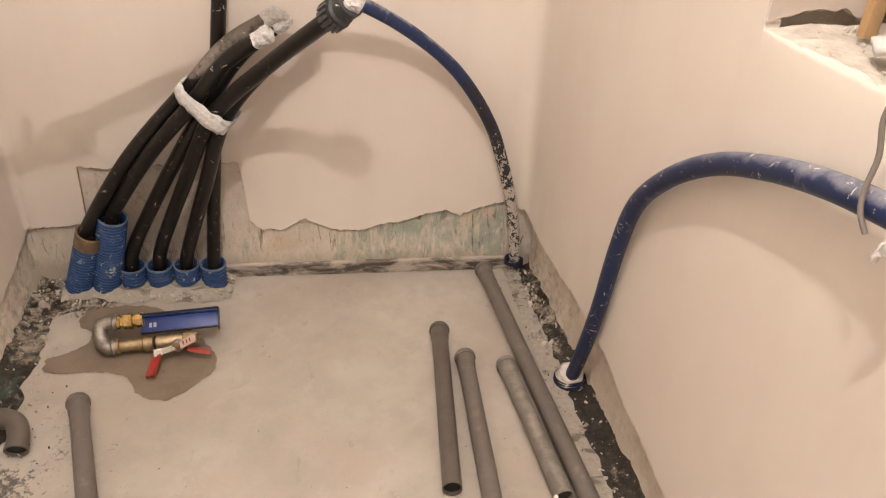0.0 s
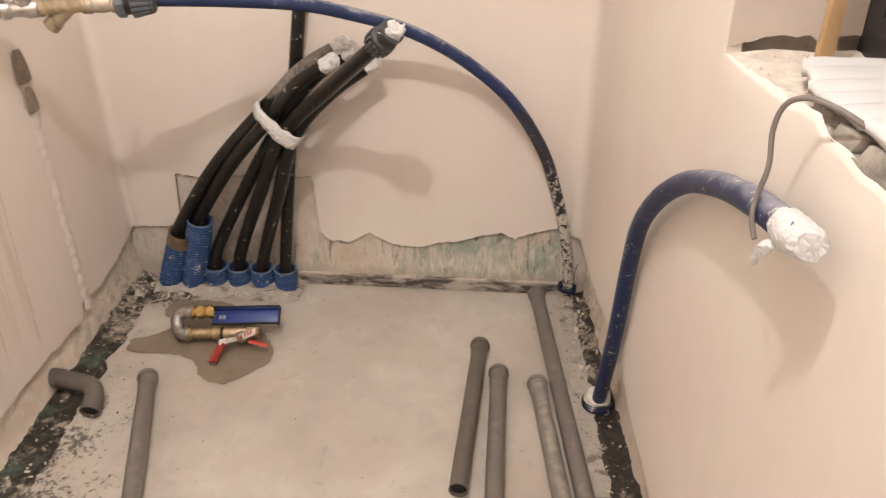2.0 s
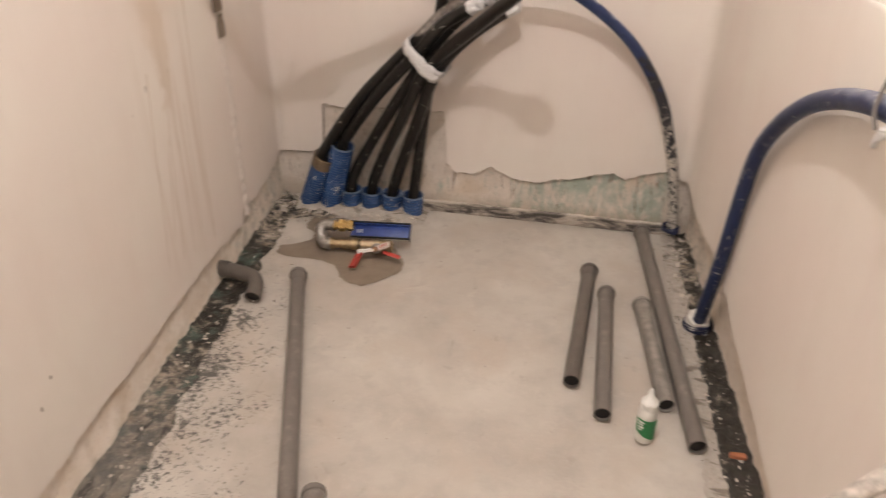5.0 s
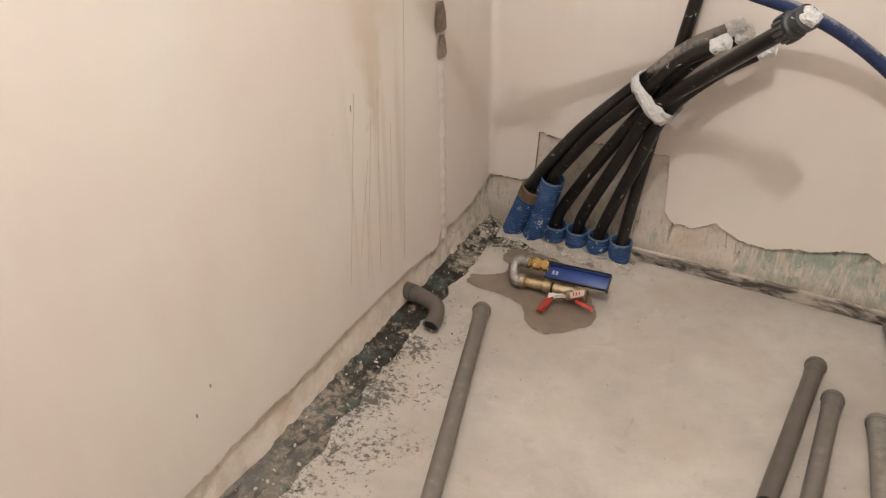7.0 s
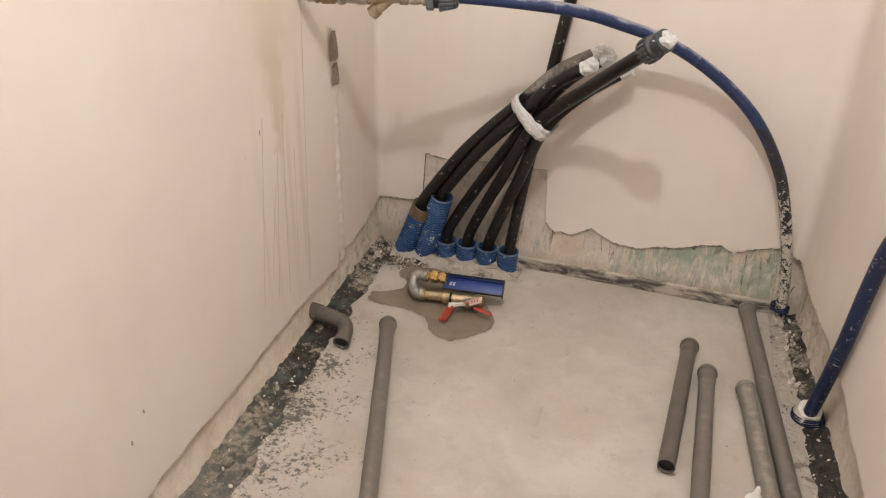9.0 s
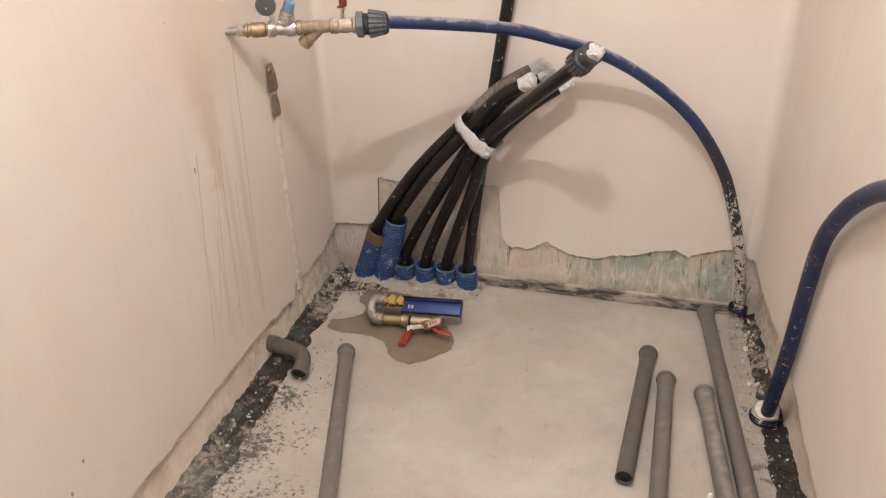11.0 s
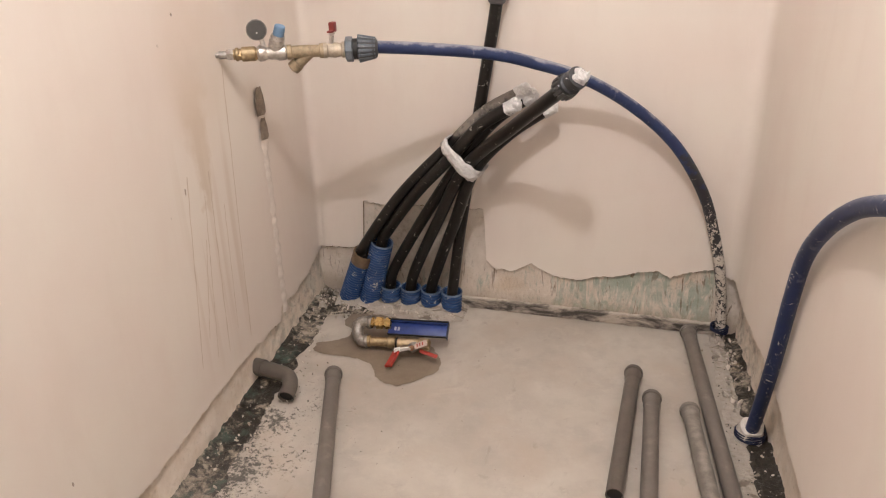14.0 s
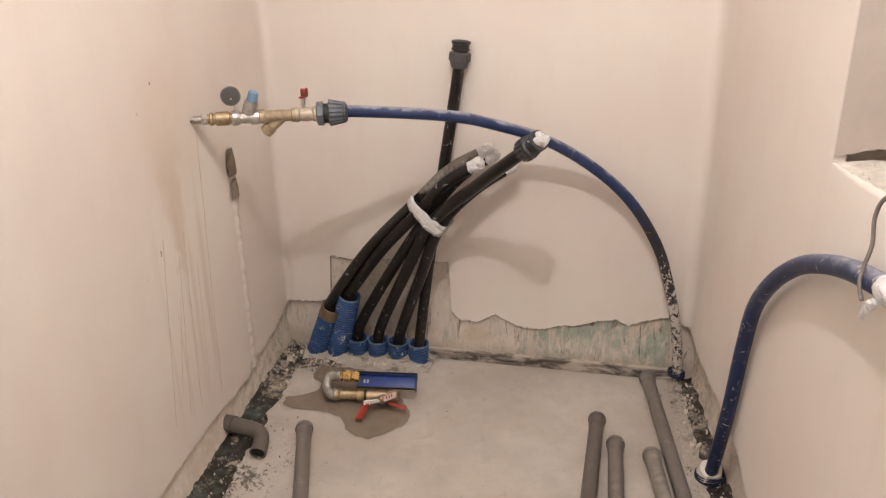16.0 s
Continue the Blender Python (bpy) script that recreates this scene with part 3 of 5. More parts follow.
wall_block(bm, JAMB_NEAR, DEPTH + 0.1, FOOT, CEILING)
wall_block(bm, JAMB_FAR, JAMB_NEAR, FOOT, SILL - 0.045)
wall_block(bm, JAMB_FAR, JAMB_NEAR, HEAD, CEILING)
wall_block(bm, JAMB_FAR - 0.06, JAMB_FAR - 0.034, SILL - 0.03, SILL + 0.07)
wall_right = tagged(mesh_object("wall_right", bm, RAW, False), "beige plastered wall with an unfinished window opening", "wall", kind="structure")
RIGHT_EDGE = [(0.0, 0.215), (0.20, 0.205), (0.45, 0.218), (0.58, 0.228), (0.70, 0.216), (0.80, 0.208), (0.90, 0.178), (1.0, 0.168), (1.13, 0.152), (1.34, 0.115), (1.8, 0.10), (3.4, 0.10)]


def right_place(u, z, d):
    return (right_x(-u) + d, -u, z)


plaster_layer("plaster", right_place, -0.01, JAMB_FAR, lambda u: profile_at(RIGHT_EDGE, u), lambda u: CEILING, BACKSET, wall_right, 0.011, 0.012, 7.0)
BREAK = [(JAMB_FAR, SILL - 0.012), (1.33, SILL - 0.002), (1.38, SILL + 0.004), (1.40, 1.116), (1.48, 1.110), (1.58, 1.106), (1.66, 1.104), (1.69, 1.098), (1.71, 1.092), (JAMB_NEAR, 1.088)]
plaster_layer("plaster", right_place, JAMB_FAR, JAMB_NEAR, lambda u: profile_at(RIGHT_EDGE, u), lambda u: profile_at(BREAK, u) + 0.006 * noise.noise(Vector((u * 25, 2, 0))), BACKSET, wall_right, 0.011, 0.012, 7.0, None, 0.006)
plaster_layer("plaster", right_place, JAMB_NEAR, DEPTH, lambda u: profile_at(RIGHT_EDGE, u), lambda u: CEILING, BACKSET, wall_right, 0.011, 0.012, 7.0)
plaster_layer("plaster", right_place, JAMB_FAR, JAMB_NEAR, lambda u: HEAD, lambda u: CEILING, 0.006, wall_right, 0.0, 0.1, 7.0)

# plastered reveals of the opening
for name, y0, y1 in (("reveal", JAMB_FAR, JAMB_FAR - 0.02), ("reveal", JAMB_NEAR, JAMB_NEAR + 0.02)):
    bm = bmesh.new()
    near = y0 == JAMB_NEAR
    n = 26
    rows = []
    for i in range(n + 1):
        d = 0.001 + 0.20 * i / n
        lift = 0.004 if near else max(0.0, 0.017 + 0.022 * noise.fractal(Vector((d * 11, 4.2, 0)), 0.7, 2.1, 4)) * min(1.0, d * 40)
        z0 = (SILL - 0.03 if near else SILL) + lift
        yy = y0 + (0.004 if not near else -0.004)
        rows.append([bm.verts.new((right_x(-y0) + d, -yy, z)) for z in (z0, z0 + 0.05, HEAD)] + [bm.verts.new((right_x(-y0) + d, -y1, z0))])
    for a, b in zip(rows, rows[1:]):
        for k in (0, 1):
            bm.faces.new([a[k], b[k], b[k + 1], a[k + 1]])
        bm.faces.new([a[3], b[3], b[0], a[0]])
    ob = mesh_object(name, bm, REVEAL_SHADE)
    ob.parent = wall_right

# plaster drawn round the two far corners of the room
def corner_cove(corner, along, reach, z0, parent):
    a, b = Vector((corner, 0, 0)), Vector((corner + along * reach, -reach, 0))
    back = Vector((corner - math.copysign(reach, corner - 0.7), 0, 0))
    bm = bmesh.new()
    rows = []
    for z in (z0, 0.6, 1.1, 1.7, CEILING):
        row = []
        for k in range(13):
            t = k / 12
            p = back * (1 - t) ** 2 + a * 2 * t * (1 - t) + b * t**2
            row.append(bm.verts.new(p + Vector((0, 0, z + (0.008 * noise.noise(Vector((t * 9, reach * 60, 0))) if z == z0 else 0)))))
        row.append(bm.verts.new(a + Vector((0, 0, z))))
        rows.append(row)
    for p, q in zip(rows, rows[1:]):
        for k in range(12):
            bm.faces.new([p[k], p[k + 1], q[k + 1], q[k]])
    for k in range(12):
        bm.faces.new([rows[0][k], rows[0][13], rows[0][k + 1]])
    ob = mesh_object("corner_plaster", bm, PLASTER, True, 60)
    ob.parent = parent


corner_cove(left_x(0), LEFT_LEAN, 0.038, 0.208, wall_back)
corner_cove(right_x(0), RIGHT_LEAN, 0.065, 0.235, wall_back)

# rough sill bed of gypsum
bm = bmesh.new()
nu, nd = 60, 24
grid = []
for i in range(nu + 1):
    u = JAMB_FAR + (JAMB_NEAR - JAMB_FAR) * i / nu
    row = []
    for j in range(nd + 1):
        d = 0.004 + 0.20 * j / nd
        z = SILL - 0.008 + 0.008 * noise.fractal(Vector((u * 13, d * 13, 3)), 0.9, 2.0, 4)
        dent = max(0.0, min(1.0, (u - 1.37) / 0.03)) * max(0.0, min(1.0, (1.67 - u) / 0.03)) * max(0.0, min(1.0, (0.085 - d) / 0.02))
        z -= 0.05 * dent
        tub = max(0.0, min(1.0, (u - 1.69) / 0.02))
        z = z * (1 - tub) + (1.086 + 0.003 * noise.noise(Vector((u * 30, d * 30, 0)))) * tub
        z = min(z, profile_at(BREAK, u) - 0.006 + d * 0.8)
        row.append(bm.verts.new((right_x(-u) + d, -u, z)))
    grid.append(row)
for a, b in zip(grid, grid[1:]):
    for j in range(nd):
        bm.faces.new([a[j], b[j], b[j + 1], a[j + 1]])
sill = mesh_object("window_sill", bm, GYPSUM_DUST)
tagged(sill, "rough broken sill bed of pale gypsum mortar", "sill", kind="structure")

# window: dark frame and night pane
window = thing("window_1", (right_x(-1.44) + 0.19, -1.44, SILL), "dark window pane at night in a black frame", "window", kind="structure")
WX = 0.192


def win_place(bm, y0, y1, z0, z1, d0, d1):
    wall_block(bm, y0, y1, z0, z1, d0, d1)
    return bm


keep(window,
     part("window_frame", win_place(bmesh.new(), JAMB_FAR, JAMB_NEAR, SILL - 0.02, SILL + 0.055, WX, WX + 0.06), FRAME, window, "black bottom rail", False),
     part("window_frame", win_place(bmesh.new(), JAMB_FAR, JAMB_NEAR, HEAD - 0.06, HEAD, WX, WX + 0.06), FRAME, window, "", False),
     part("window_frame", win_place(bmesh.new(), JAMB_FAR, JAMB_FAR + 0.05, SILL + 0.055, HEAD - 0.06, WX, WX + 0.06), FRAME, window, "", False),
     part("window_frame", win_place(bmesh.new(), JAMB_NEAR - 0.05, JAMB_NEAR, SILL + 0.055, HEAD - 0.06, WX, WX + 0.06), FRAME, window, "", False),
     part("pane", win_place(bmesh.new(), JAMB_FAR + 0.05, JAMB_NEAR - 0.05, SILL + 0.055, HEAD - 0.06, WX + 0.025, WX + 0.031), GLASS, window, "dark glass", False))

# wall behind the camera, ceiling: both unseen, their white chosen for bounced light
tagged(mesh_object("wall_front", box((-0.4, -DEPTH - 0.15, -0.1), (2.3, -DEPTH, CEILING)), BOUNCE_WHITE, False), "unseen plain white wall that bounces light", "wall", kind="structure")
tagged(mesh_object("ceiling", box((-0.5, -DEPTH - 0.15, CEILING), (2.3, 0.2, CEILING + 0.12)), BOUNCE_WHITE, False), "unseen plain pale ceiling that bounces light", "ceiling", kind="structure")

# floor
bm = bmesh.new()
nx, ny = 84, 130
rows = []
for j in range(ny + 1):
    y = 0.15 - (DEPTH + 0.3) * j / ny
    rows.append([bm.verts.new((x, y, 0.0015 * noise.fractal(Vector((x * 3, y * 3, 1)), 0.9, 2.0, 3) - 0.002)) for x in (-0.4 + 2.6 * i / nx for i in range(nx + 1))])
for a, b in zip(rows, rows[1:]):
    for i in range(nx):
        bm.faces.new([a[i], a[i + 1], b[i + 1], b[i]])
tagged(mesh_object("floor", bm, SCREED), "dusty grey cement screed floor", "floor", kind="structure")


def render_band(edge, place, u0, u1, foot, seed):
    """Rough render that swells out from under the plaster's edge down to the floor."""
    bm = bmesh.new()
    n = int((u1 - u0) / 0.010)
    rows = []
    for i in range(n + 1):
        u = u0 + (u1 - u0) * i / n
        top = profile_at(edge, u) + 0.012
        row = []
        for j in range(9):
            s = j / 8
            swell = -0.004 + (foot + 0.004) * s**1.4 + 0.006 * min(s * 2, 1) * noise.fractal(Vector((u * 22, s * 4, seed)), 0.8, 2.1, 4)
            row.append(bm.verts.new(place(u, top * (1 - s), -swell)))
        rows.append(row)
    for p, q in zip(rows, rows[1:]):
        for j in range(8):
            bm.faces.new([p[j], q[j], q[j + 1], p[j + 1]])
    return tagged(mesh_object("trim", bm, RAW, True, 60), "rough beige render band under the broken plaster edge", "render", kind="structure")


render_band(LEFT_EDGE, lambda u, z, d: (left_x(-u) - d - 0.014, -u, z), -0.005, 3.2, 0.012, 4.0)
render_band(RIGHT_EDGE, lambda u, z, d: right_place(u, z, d + BACKSET - 0.003), -0.005, 3.2, 0.004, 8.0)


def floor_strip(name, inner, outer, u0, u1, along_x, material, label, height=0.004, rough=0.010, seed=0.0, lift=0.0, ragged=0.022, bend=2.0):
    """A ragged band of old waterproofing beside a wall; inner and outer are functions of u."""
    bm = bmesh.new()
    n = int((u1 - u0) / 0.012)
    m = 12
    rows = []
    for i in range(n + 1):
        u = u0 + (u1 - u0) * i / n
        a = inner(u) + ragged * noise.fractal(Vector((u * 11, seed, 0)), 0.8, 2.2, 4)
        b = outer(u)
        row = []
        for j in range(m + 1):
            w = a + (b - a) * j / m
            h = height + rough * max(0.0, 0.35 + noise.fractal(Vector((u * 24, w * 24, seed)), 0.9, 2.0, 4)) + lift * (j / m) ** bend
            h *= min(1.0, 0.1 + (u1 - u) / 0.10)
            h *= min(1.0, j / 1.5)
            row.append(bm.verts.new((u, w, h) if along_x else (w, -u, h)))
        rows.append(row)
    for p, q in zip(rows, rows[1:]):
        for j in range(m):
            bm.faces.new([p[j], p[j + 1], q[j + 1], q[j]])
    return tagged(mesh_object(name, bm, material, True, 60), label, "waterproofing", kind="structure")


floor_strip("waterproofing_strip", lambda u: left_x(-u) + 0.084 + 0.025 * min(1.0, max(0.0, (u - 0.9) * 2)), lambda u: left_x(-u) - 0.006, -0.01, 3.2, False, TAR_DIRTY, "black bitumen band with dust and crumbs along the wall foot", 0.002, 0.009, 2.0, 0.014, 0.024, 5.0)
floor_strip("waterproofing_strip", lambda u: right_x(-u) - 0.020 - 0.026 * u, lambda u: right_x(-u) + BACKSET - 0.002, 0.0, 3.2, False, TAR, "black bitumen band with pale flakes along the wall foot", 0.004, 0.010, 5.0, 0.016, 0.009, 5.0)
floor_strip("mortar_fillet", lambda u: right_x(-u) - 0.066 - 0.022 * u, lambda u: right_x(-u) - 0.008 - 0.026 * u, 0.0, 3.2, False, MORTAR, "thin smear of grey mortar beside the bitumen band", 0.001, 0.004, 15.0, 0.002, 0.014)
floor_strip("mortar_fillet", lambda u: -0.136, lambda u: 0.014, -0.02, 0.50, True, MORTAR, "rough grey mortar round the pipe sleeves", 0.001, 0.005, 9.0, 0.050, 0.020, 0.55)

floor_strip("waterproofing_strip", lambda u: -0.186 + 0.25 * u, lambda u: -0.118, -0.03, 0.15, True, TAR, "cracked black bitumen edge in front of the pipe sleeves", 0.003, 0.010, 12.0, 0.006, 0.018)

# low dark ledge at the foot of the back wall
bm = bmesh.new()
rows = []
for i in range(91):
    u = 0.47 + 0.96 * i / 90
    j1 = 0.004 * noise.fractal(Vector((u * 20, 1, 0)), 0.8, 2.0, 3)
    rows.append([bm.verts.new(c) for c in ((u, -0.006 + j1, 0.0), (u, 0.0 + j1, 0.034 + j1), (u, 0.004, 0.040 + j1), (u, 0.014, 0.042 + j1))])
for a, b in zip(rows, rows[1:]):
    for k in range(3):
        bm.faces.new([a[k], b[k], b[k + 1], a[k + 1]])
tagged(mesh_object("baseboard", bm, LEDGE), "dirty dark ledge at the foot of the torn plaster", "ledge", kind="structure")

# damp patch round the valve
bm = bmesh.new()
OUTLINE = [(0.075, -0.145), (0.27, -0.16), (0.36, -0.24), (0.47, -0.36), (0.505, -0.455), (0.455, -0.535), (0.385, -0.585), (0.315, -0.555), (0.265, -0.485), (0.16, -0.455), (0.05, -0.455), (0.025, -0.395), (0.10, -0.355), (0.12, -0.29), (0.065, -0.225)]
ring = smooth_line([(x, y, 0) for x, y in OUTLINE + OUTLINE[:1]], 12)[:-1]
verts = [bm.verts.new((p.x + 0.008 * noise.fractal(p * 30, 0.8, 2.2, 3), p.y + 0.008 * noise.fractal(p * 30 + Vector((9, 0, 0)), 0.8, 2.2, 3), 0.0012)) for p in ring]
face = bm.faces.new(verts)
bmesh.ops.triangulate(bm, faces=[face])
tagged(mesh_object("floor_stain", bm, DAMP), "brown damp patch on the screed", "stain", kind="structure")


# ---- chase and drips on the left wall ----
bm = bmesh.new()
rows = []
for i in range(111):
    z = 0.13 + 0.80 * i / 110
    w = 0.015 + 0.008 * abs(math.sin(z * 62 + 2 * noise.noise(Vector((z * 9, 3, 0))))) + 0.005 * noise.fractal(Vector((z * 34, 2, 0)), 0.8, 2.0, 3) + (0.006 if z > 0.74 else 0)
    y = -0.405 + 0.004 * noise.noise(Vector((z * 8, 7, 0))) - (0.012 if z > 0.74 else 0) * (z - 0.74) * 3
    d = 0.003 + 0.0065 * abs(math.sin(z * 62 + 2 * noise.noise(Vector((z * 9, 3, 0))))) * (0.7 + 0.6 * noise.noise(Vector((z * 46, 1, 0))))
    rows.append([bm.verts.new((left_x(yy) + dd, yy, z)) for yy, dd in ((y - w, 0.0005), (y - w * 0.4, d), (y + w * 0.4, d), (y + w, 0.0005))])
for a, b in zip(rows, rows[1:]):
    for k in range(3):
        bm.faces.new([a[k], b[k], b[k + 1], a[k + 1]])
tagged(mesh_object("filled_chase", bm, FILLER), "lumpy pale filler over a wall chase", "filler", kind="structure")
bm = bmesh.new()
for z0, z1, w in ((0.765, 0.835, 0.030), (0.845, 0.935, 0.034)):
    rows = []
    for i in range(9):
        z = z0 + (z1 - z0) * i / 8
        ww = w * (1 - 0.6 * (i / 8) ** 3)
        y = -0.409 - 0.05 * (z - 0.765)
        rows.append([bm.verts.new((left_x(yy) + dd, yy, z)) for yy, dd in ((y - ww, 0.0062), (y, 0.016), (y + ww, 0.0062))])
    for a, b in zip(rows, rows[1:]):
        for k in range(2):
            bm.faces.new([a[k], b[k], b[k + 1], a[k + 1]])
tagged(mesh_object("open_chase", bm, plain("bare_masonry", (0.30, 0.235, 0.18), 0.9, 0.4, 60, 0.01)), "bare grey masonry in the unfilled chase", "chase", kind="structure")

bm = bmesh.new()
for y, z, w, h in ((-1.602, 0.292, 0.0035, 0.007), (-1.549, 0.336, 0.003, 0.006), (-0.85, 1.205, 0.004, 0.005), (-0.924, 0.765, 0.003, 0.010)):
    first = len(bm.verts)
    bmesh.ops.create_icosphere(bm, subdivisions=2, radius=1)
    bm.verts.ensure_lookup_table()
    for v in bm.verts[first:]:
        p = v.co * (1 + 0.4 * noise.noise(v.co * 2 + Vector((y * 9, z * 9, 0))))
        v.co = Vector((left_x(y) + 0.0012 * p.x, y + w * p.y, z + h * p.z))
tagged(mesh_object("wall_nicks", bm, plain("bruised_plaster", (0.40, 0.33, 0.27), 0.9, 0.3, 80)), "small brown nicks in the plaster", "marks", kind="structure")

RUST = plain("rust_water_mark", (0.63, 0.52, 0.42), 0.8, 0.15, 20)
bm = bmesh.new()
for y0, y1, z0, z1, w in ((-0.905, -0.99, 0.80, 0.26, 0.0028), (-0.83, -0.90, 0.72, 0.24, 0.002), (-0.79, -0.83, 0.78, 0.22, 0.0028), (-0.73, -0.76, 0.66, 0.26, 0.002), (-0.625, -0.685, 1.04, 0.19, 0.003), (-0.86, -0.93, 0.60, 0.32, 0.0022)):
    rows = []
    for i in range(41):
        t = i / 40
        y = y0 + (y1 - y0) * t + 0.003 * noise.noise(Vector((t * 12, y0 * 30, 0)))
        z = z0 + (z1 - z0) * t
        ww = w * (0.4 + 0.9 * abs(noise.noise(Vector((t * 9, y0 * 11, 3)))) + 0.3 * (1 - t))
        rows.append([bm.verts.new((left_x(yy) + 0.0006, yy, z)) for yy in (y - ww, y + ww)])
    for a, b in zip(rows, rows[1:]):
        bm.faces.new([a[0], b[0], b[1], a[1]])
tagged(mesh_object("rust_drips", bm, RUST), "thin brown water runs down the plaster", "water marks", kind="structure")


# ---- pipe sleeves and black pipes ----
def sleeve_ridges(base, top, radius, length):
    n = 4 * int(length / 0.0115)
    a, b = Vector(base), Vector(top)
    line = [a + (b - a) * (i / n) for i in range(n + 1)]
    return sweep(bmesh.new(), line, lambda t: radius + 0.0015 * math.cos(t * n * math.pi * 0.5), 28, 0.005)


RIM = plain("worn_blue_rim", (0.20, 0.27, 0.40), 0.5, 0.6, 60)
SLEEVES = [((0.008, -0.060, -0.01), (0.099, -0.094, 0.206), 0.041, "tall blue corrugated sleeve with a brown taped rim"), ((0.098, -0.058, -0.01), (0.185, -0.096, 0.288), 0.042, "tall blue corrugated pipe sleeve leaning in the corner")]
SLEEVES += [((0.190 + 0.083 * i, -0.055, -0.01), (0.196 + 0.083 * i, -0.060, 0.090), 0.039, "short blue corrugated pipe sleeve set in mortar") for i in range(4)]
for i, (a, b, r, label) in enumerate(SLEEVES):
    t = thing("pipe_sleeve", (a[0], a[1], 0), label, "pipe sleeve", "sleeves in the corner")
    length = (Vector(b) - Vector(a)).length
    put("corrugated_tube", sleeve_ridges(a, b, r, length), SLEEVE, t)
    d = (Vector(b) - Vector(a)).normalized()
    # dark plug halfway down stands in for the shade inside the sleeve
    put("inner_shadow_plug", turned([(0, r - 0.0055), (0.004, r - 0.0055)], Vector(a) + d * (length * 0.45), Vector(b), 24), DARK, t, "dark plug standing in for the shade inside")
    if i:
        put("rim", sweep(bmesh.new(), [Vector(b) - d * 0.003, Vector(b) + d * 0.0005, Vector(b) + d * 0.003], r + 0.0012, 28, 0.0035), RIM, t, "worn pale rim")
    if i == 0:
        put("taped_rim", sweep(bmesh.new(), [Vector(b) - d * 0.01 + d * 0.012 * k for k in range(5)], lambda q: r + 0.0025, 28, 0.006), plain("brown_packing_tape", (0.22, 0.145, 0.085), 0.5, 0.5), t, "brown tape")

BAND_A, BAND_B = Vector((0.474, -0.150, 0.712)), Vector((0.574, -0.168, 0.616))
ENDS = [((0.722, -0.095, 0.884), "white tape"), ((0.702, -0.175, 0.852), "white tape"), ((0.742, -0.088, 0.868), "white tape"), ((0.888, -0.428, 0.968), ""), ((0.809, -0.102, 0.835), "white tape")]
DEEP = [0.020, -0.022, 0.024, -0.026, -0.006]
for i, (end, cap) in enumerate(ENDS):
    a = Vector(SLEEVES[i][0])
    b = Vector(SLEEVES[i][1])
    m = BAND_A.lerp(BAND_B, (i + 0.35) / 4.7) + Vector((0.3, 1, 0.3)).normalized() * DEEP[i]
    end = Vector(end)
    d0 = (b - a).normalized()
    low = b + d0 * (0.05 if i < 2 else 0.085) + Vector(((-0.014, 0.012, 0.020)[min(i, 2)], 0, 0))
    bow = Vector((-0.018 + 0.008 * i, -0.006, 0.012 - 0.006 * i)) if i < 2 else Vector((-0.012 + 0.003 * i, -0.006, 0.008 - 0.002 * i))
    q = low.lerp(m, 0.5) + bow
    line = smooth_line([a + d0 * 0.03, b, low, q, m, Vector((0.712, -0.258, 0.802)) if i == 3 else m.lerp(end, 0.5) + Vector((-0.012, 0.008, 0.014)), end], 9)
    t = thing("black_pipe", (a.x, a.y, 0), "dusty black plastic pipe bent out of its sleeve" + ("" if cap else " with grey fitting"), "pipe", "bundled black pipes")
    put("tube", sweep(bmesh.new(), line, 0.0212, 20), BLACK_PE_FILM if i == 0 else BLACK_PE, t)
    d = (line[-1] - line[-4]).normalized()
    if cap:
        bm = sweep(bmesh.new(), [end - d * 0.035 + d * 0.0085 * k for k in range(7)], lambda s: 0.0238 if s < 0.85 else 0.014, 22)
        put("tape_cap", crumple(crumple(bm, 0.004, 70, i), 0.003, 160, i + 3), FOIL, t, "crumpled white tape", False)
    else:
        s = end - d * 0.01
        put("body", turned([(0, 0.027), (0.012, 0.031), (0.04, 0.033), (0.044, 0.0265), (0.060, 0.0265), (0.062, 0.031), (0.080, 0.031), (0.082, 0.024)], s, s + d, 28), FITTING_CORE, t, "dark slate-grey compression fitting")
        nut = bmesh.new()
        for k in range(16):
            ang = 2 * math.pi * k / 16
            mm = Matrix.Translation(s) @ d.to_track_quat("Z", "Y").to_matrix().to_4x4() @ Matrix.Rotation(ang, 4, "Z")
            add_box(nut, (0.026, -0.0036, -0.004), (0.0358, 0.0036, 0.028), mm, 0.001)
        put("rib_ring", nut, FITTING_RIB, t)
        bm = sweep(bmesh.new(), [s + d * (0.064 + 0.0035 * k) for k in range(11)], lambda q: 0.0265 - 0.011 * q * q, 26)
        put("tape_cap", crumple(crumple(bm, 0.008, 60, 3), 0.006, 140, 5), FOIL, t, "crumpled white tape over the open end", False)

# the pipe that stands against the wall
t = thing("black_pipe", (0.437, -0.08, 0), "black polyethylene pipe standing against the wall with a grey coupling", "pipe", "bundled black pipes")
line = smooth_line([(0.440, -0.068, 0.03), (0.450, -0.070, 0.10), (0.492, -0.055, 0.42), (0.553, -0.045, 0.80), (0.603, -0.042, 1.10), (0.612, -0.042, 1.180)], 8)
put("tube", sweep(bmesh.new(), line, 0.0205, 20), BLACK_PE, t)
d = Vector((0.10, 0, 1)).normalized()
s = Vector((0.610, -0.042, 1.147))
